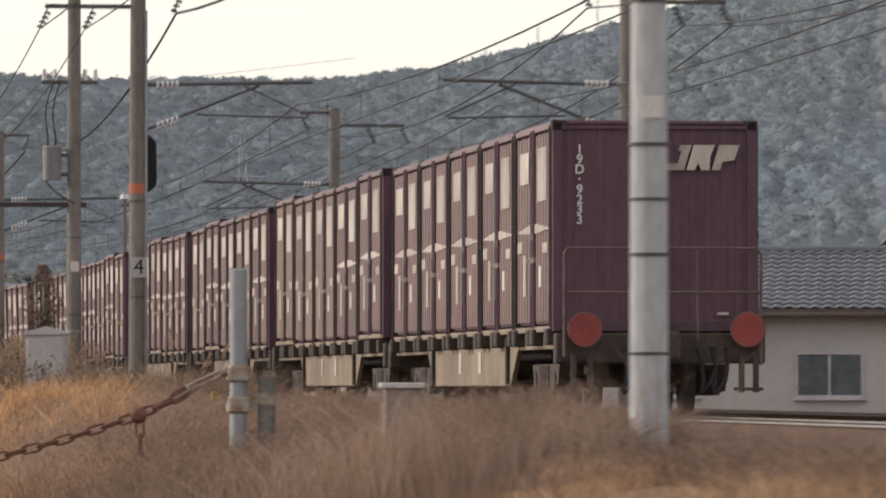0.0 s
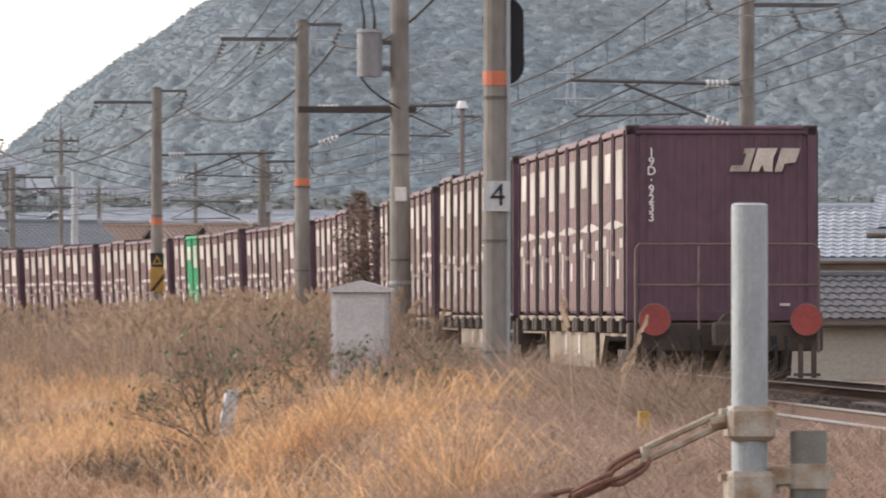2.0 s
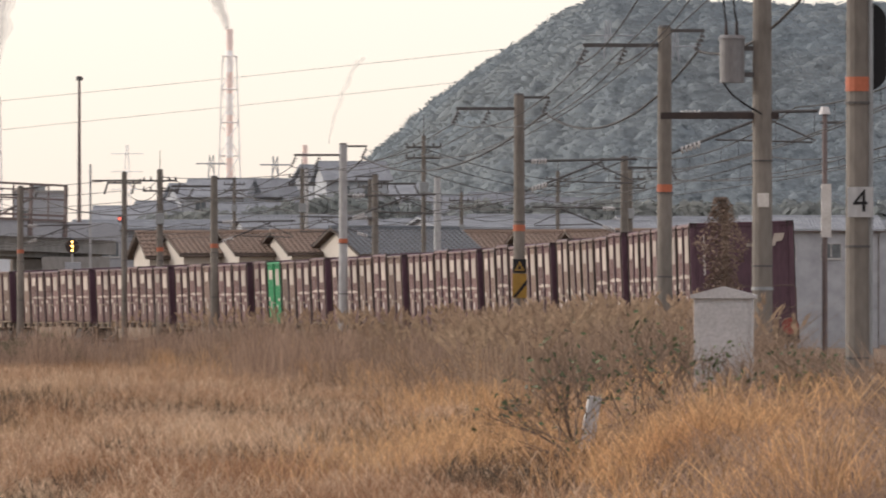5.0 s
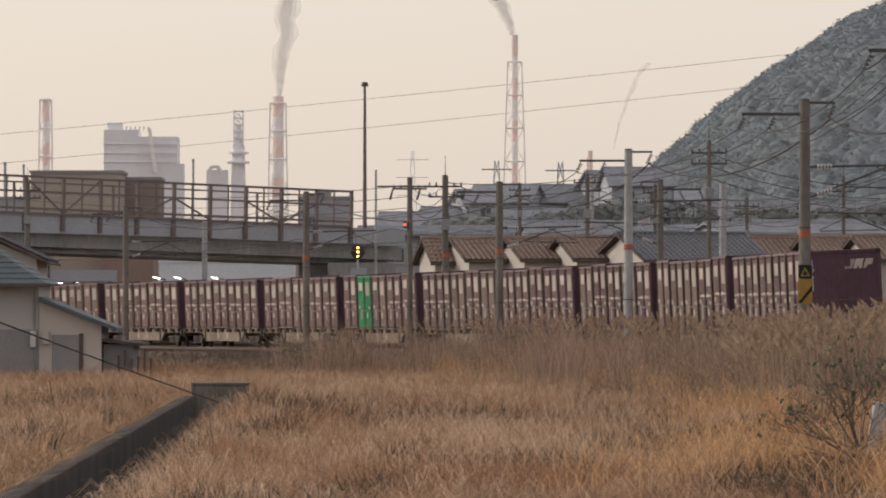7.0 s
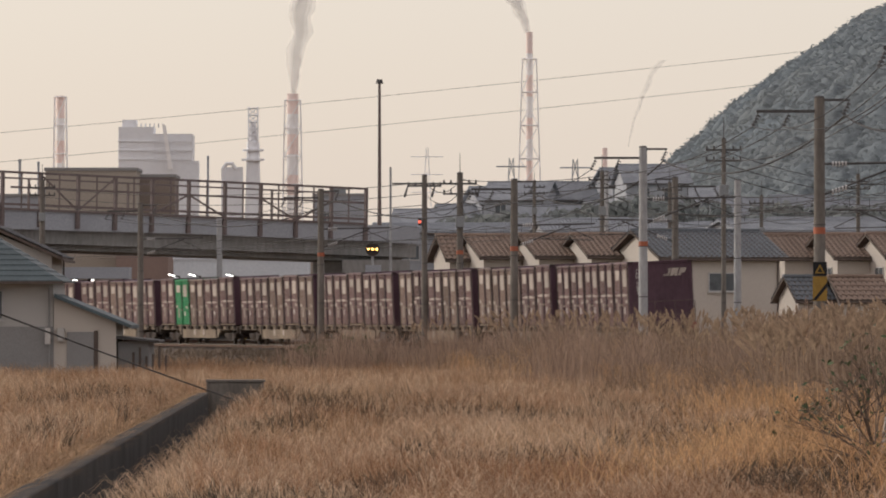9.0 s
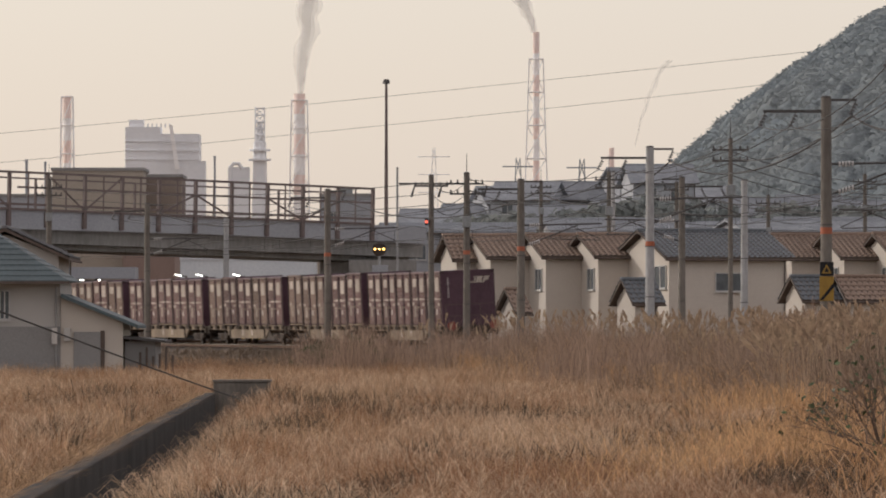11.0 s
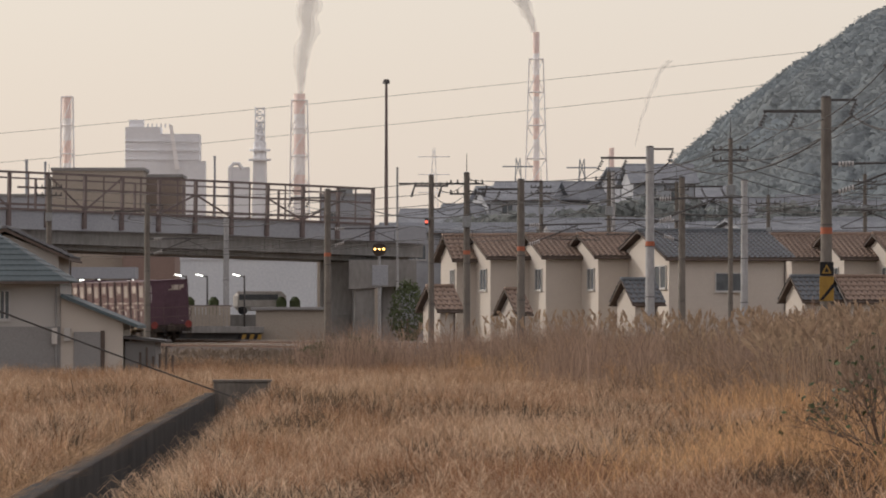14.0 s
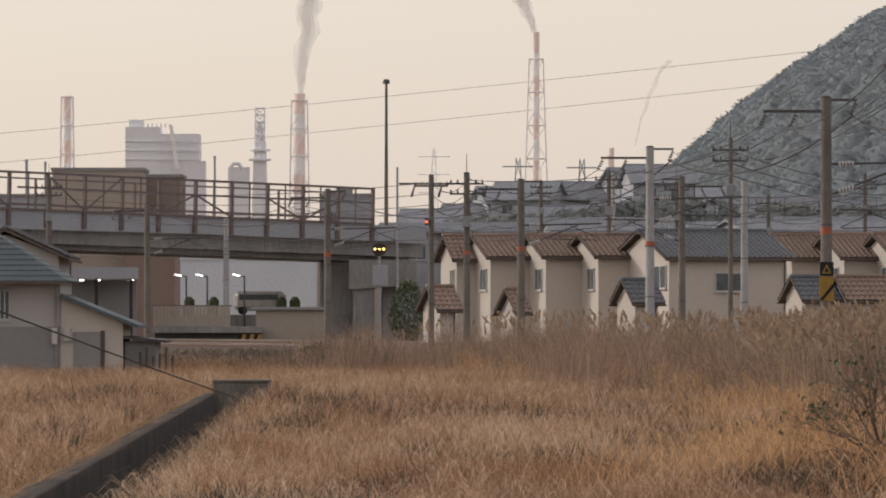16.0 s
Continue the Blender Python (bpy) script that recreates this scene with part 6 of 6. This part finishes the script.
    fringe = []
    for _ in range(9000):
        y = 72 * 2.55 ** rng.random()
        fringe.append((ditch_x(y) - 0.28 - 0.3 * rng.random(), y, -0.86))
    blades("bank_grass", np.array(fringe), 0.34, 0.007, 1.3, M["straw"], "dry grass leaning over the ditch wall", 76, 0.6)
    tall = np.array([(cx + rng.normal() * 0.45, cy + rng.normal() * 1.2) for cx, cy in ((3.3, 204), (4.1, 200), (4.9, 206), (5.6, 190), (7.4, 168), (8.6, 158)) for _ in range(260)])
    blades("tuft_grass", np.array([(x, y, ground_z(x, y)) for x, y in tall]), 2.0, 0.008, 0.45, M["tangle"], "tall pale withered grass standing above the reeds", 80, 0.6, True)
    # plumes on the reeds
    roots = np.concatenate([scatter(3, 0.112, 0.126, 60, 78, 1.0, 55, lambda x, y, l, r: 2.5 < l < 4.5), scatter(760, -0.01, 0.15, 105, 290, 0.9, 6, lambda x, y, l, r: 2.6 < l < 7.5)])
    vs, fs = [], []
    k = 0
    for x, y, z in roots:
        h = (1.35 if y > 90 else 1.0) + 0.45 * rng.random()
        a = rng.normal() * 0.18
        top = Vector((x + a, y, z + h))
        for i in range(12):
            p = top + Vector((a * 0.05 * i + 0.02 * rng.normal(), 0.02 * rng.normal(), 0.026 * i))
            w = (0.017 if y < 90 else 0.024) * math.sin((i + 1.5) / 13.5 * math.pi) + 0.006
            q = [p + Vector((-w, 0, -0.03)), p + Vector((w, 0.01, -0.01)), p + Vector((w * 0.6 + a * 0.2, 0, 0.06)), p + Vector((-w * 0.6 + a * 0.2, -0.01, 0.05))]
            vs += [tuple(c) for c in q]
            fs.append((k, k + 1, k + 2, k + 3))
            k += 4
        vs += [(x - 0.006, y, z), (x + 0.006, y, z), (x + a + 0.004, y, z + h), (x + a - 0.004, y, z + h)]
        fs.append((k, k + 1, k + 2, k + 3))
        k += 4
    raw("reed_plumes", vs, fs, M["plume"], None, "feathery pale brown reed plumes", "grass", "stuff")


def bush(name, x, y, h, spread, n, leaves, label, seed, leafmat="leaf", lean=0.0):
    rng = random.Random(seed)
    b = empty(name, pose(x, y, ground_z(x, y)), label, "bush")
    bm = B()
    tips = []

    def grow(p, d, ln, r, depth):
        q = p + d * ln
        tube(bm, p, q, r, r * 0.7, 5)
        tips.append(q)
        if depth:
            for _ in range(rng.choice((2, 3))):
                nd = (d + Vector((rng.gauss(0, 0.55), rng.gauss(0, 0.4), rng.gauss(0.08, 0.35)))).normalized()
                grow(q, nd, ln * rng.uniform(0.6, 0.85), r * 0.62, depth - 1)
    for _ in range(n):
        d = Vector((rng.gauss(lean, spread), rng.gauss(0, spread * 0.6), 1)).normalized()
        grow(Vector((rng.gauss(0, 0.1), rng.gauss(0, 0.1), -0.05)), d, h * 0.34, 0.016, 4)
    part("stem", bm, M["twig"], b)
    vs, fs = [], []
    for i in range(leaves):
        t = rng.choice(tips) + Vector((rng.gauss(0, 0.05), rng.gauss(0, 0.05), rng.gauss(0, 0.05)))
        u = Vector((rng.gauss(0, 1), rng.gauss(0, 1), rng.gauss(0, 1))).normalized()
        w = u.orthogonal().normalized()
        s = rng.uniform(0.015, 0.03) if leafmat == "leaf" else rng.uniform(0.04, 0.09)
        vs += [tuple(t - u * s * 1.6), tuple(t + w * s), tuple(t + u * s * 1.6), tuple(t - w * s)]
        fs.append((4 * i, 4 * i + 1, 4 * i + 2, 4 * i + 3))
    if leaves:
        raw("leaves", vs, fs, M[leafmat], b)
    return b


def build_bushes():
    bush("bush", 6.0, 76, 1.55, 0.5, 6, 120, "straggly bare thorn bush with few green leaves", 1)
    bush("bush", 7.1, 92, 1.7, 0.35, 5, 80, "straggly bare thorn bush with few green leaves", 2)
    bush("bush", 5.0, 75, 1.75, 0.7, 8, 200, "low bare thorn bush in the grass", 3, "leaf", -0.35)
    bush("bush", 8.4, 88, 1.3, 0.4, 3, 120, "low bare thorn bush in the grass", 5)
    bush("bush", -3.4, 275, 1.6, 0.6, 8, 700, "dark green shrub at the field edge", 6, "leaf")
    bush("bush", -5.0, 280, 1.3, 0.6, 6, 500, "dark green shrub at the field edge", 7, "leaf")
    # creeper-clad stake
    rng = random.Random(11)
    b = empty("creeper_stake", pose(12.05, 143, -0.5), "stake smothered in withered brown creeper", "creeper")
    part("stake", tube(B(), (0, 0, 0), (0, 0, 4.0), 0.08, 0.07, 8), M["twig"], b)
    vs, fs = [], []
    for i in range(4600):
        z = 1.5 + 2.7 * rng.random()
        r = (0.30 + 0.22 * noise.noise((z * 1.7, 3.0, 1.0))) * math.sin(min(1.0, (4.35 - z) / 1.0) * 1.5) * rng.random() ** 0.7 * 1.5 + 0.03
        a = rng.random() * 6.283
        t = Vector((r * math.cos(a) - 0.08, r * math.sin(a), z))
        u = Vector((rng.gauss(0, 1), rng.gauss(0, 1), rng.gauss(0, 1))).normalized()
        w = u.orthogonal().normalized()
        s = rng.uniform(0.008, 0.026)
        vs += [tuple(t - u * s * 2.5), tuple(t + w * s), tuple(t + u * s * 1.5), tuple(t - w * s)]
        fs.append((4 * i, 4 * i + 1, 4 * i + 2, 4 * i + 3))
    raw("creeper", vs, fs, M["vine"], b)
    # round tree by the pier
    t = empty("tree", pose(-2.2, 436, -0.8), "small dense dark evergreen tree beside the bridge pier", "tree")
    part("trunk", tube(B(), (0, 0, 0), (0, 0, 2.2), 0.14, 0.08, 8), M["twig"], t)
    vs, fs = [], []
    for i in range(1600):
        d = Vector((rng.gauss(0, 1), rng.gauss(0, 1), rng.gauss(0, 1))).normalized()
        c = Vector((d.x * 0.95, d.y * 0.95, 2.6 + d.z * 1.8)) * 1.0
        c += Vector((rng.gauss(0, .12), rng.gauss(0, .12), rng.gauss(0, .15)))
        u = Vector((rng.gauss(0, 1), rng.gauss(0, 1), rng.gauss(0, 1))).normalized()
        w = u.orthogonal().normalized()
        s = rng.uniform(0.07, 0.15)
        vs += [tuple(c - u * s), tuple(c + w * s * 0.6), tuple(c + u * s), tuple(c - w * s * 0.6)]
        fs.append((4 * i, 4 * i + 1, 4 * i + 2, 4 * i + 3))
    raw("crown", vs, fs, M["leaf"], t)


build_ground()
build_hill()
build_track("track_near", 0.0)
build_track("track_far", 3.8)
build_train()
build_poles()
build_wires()
build_houses()
build_bridge()
build_plant()
build_near()
build_grass()
build_bushes()
build_stones()
motions()
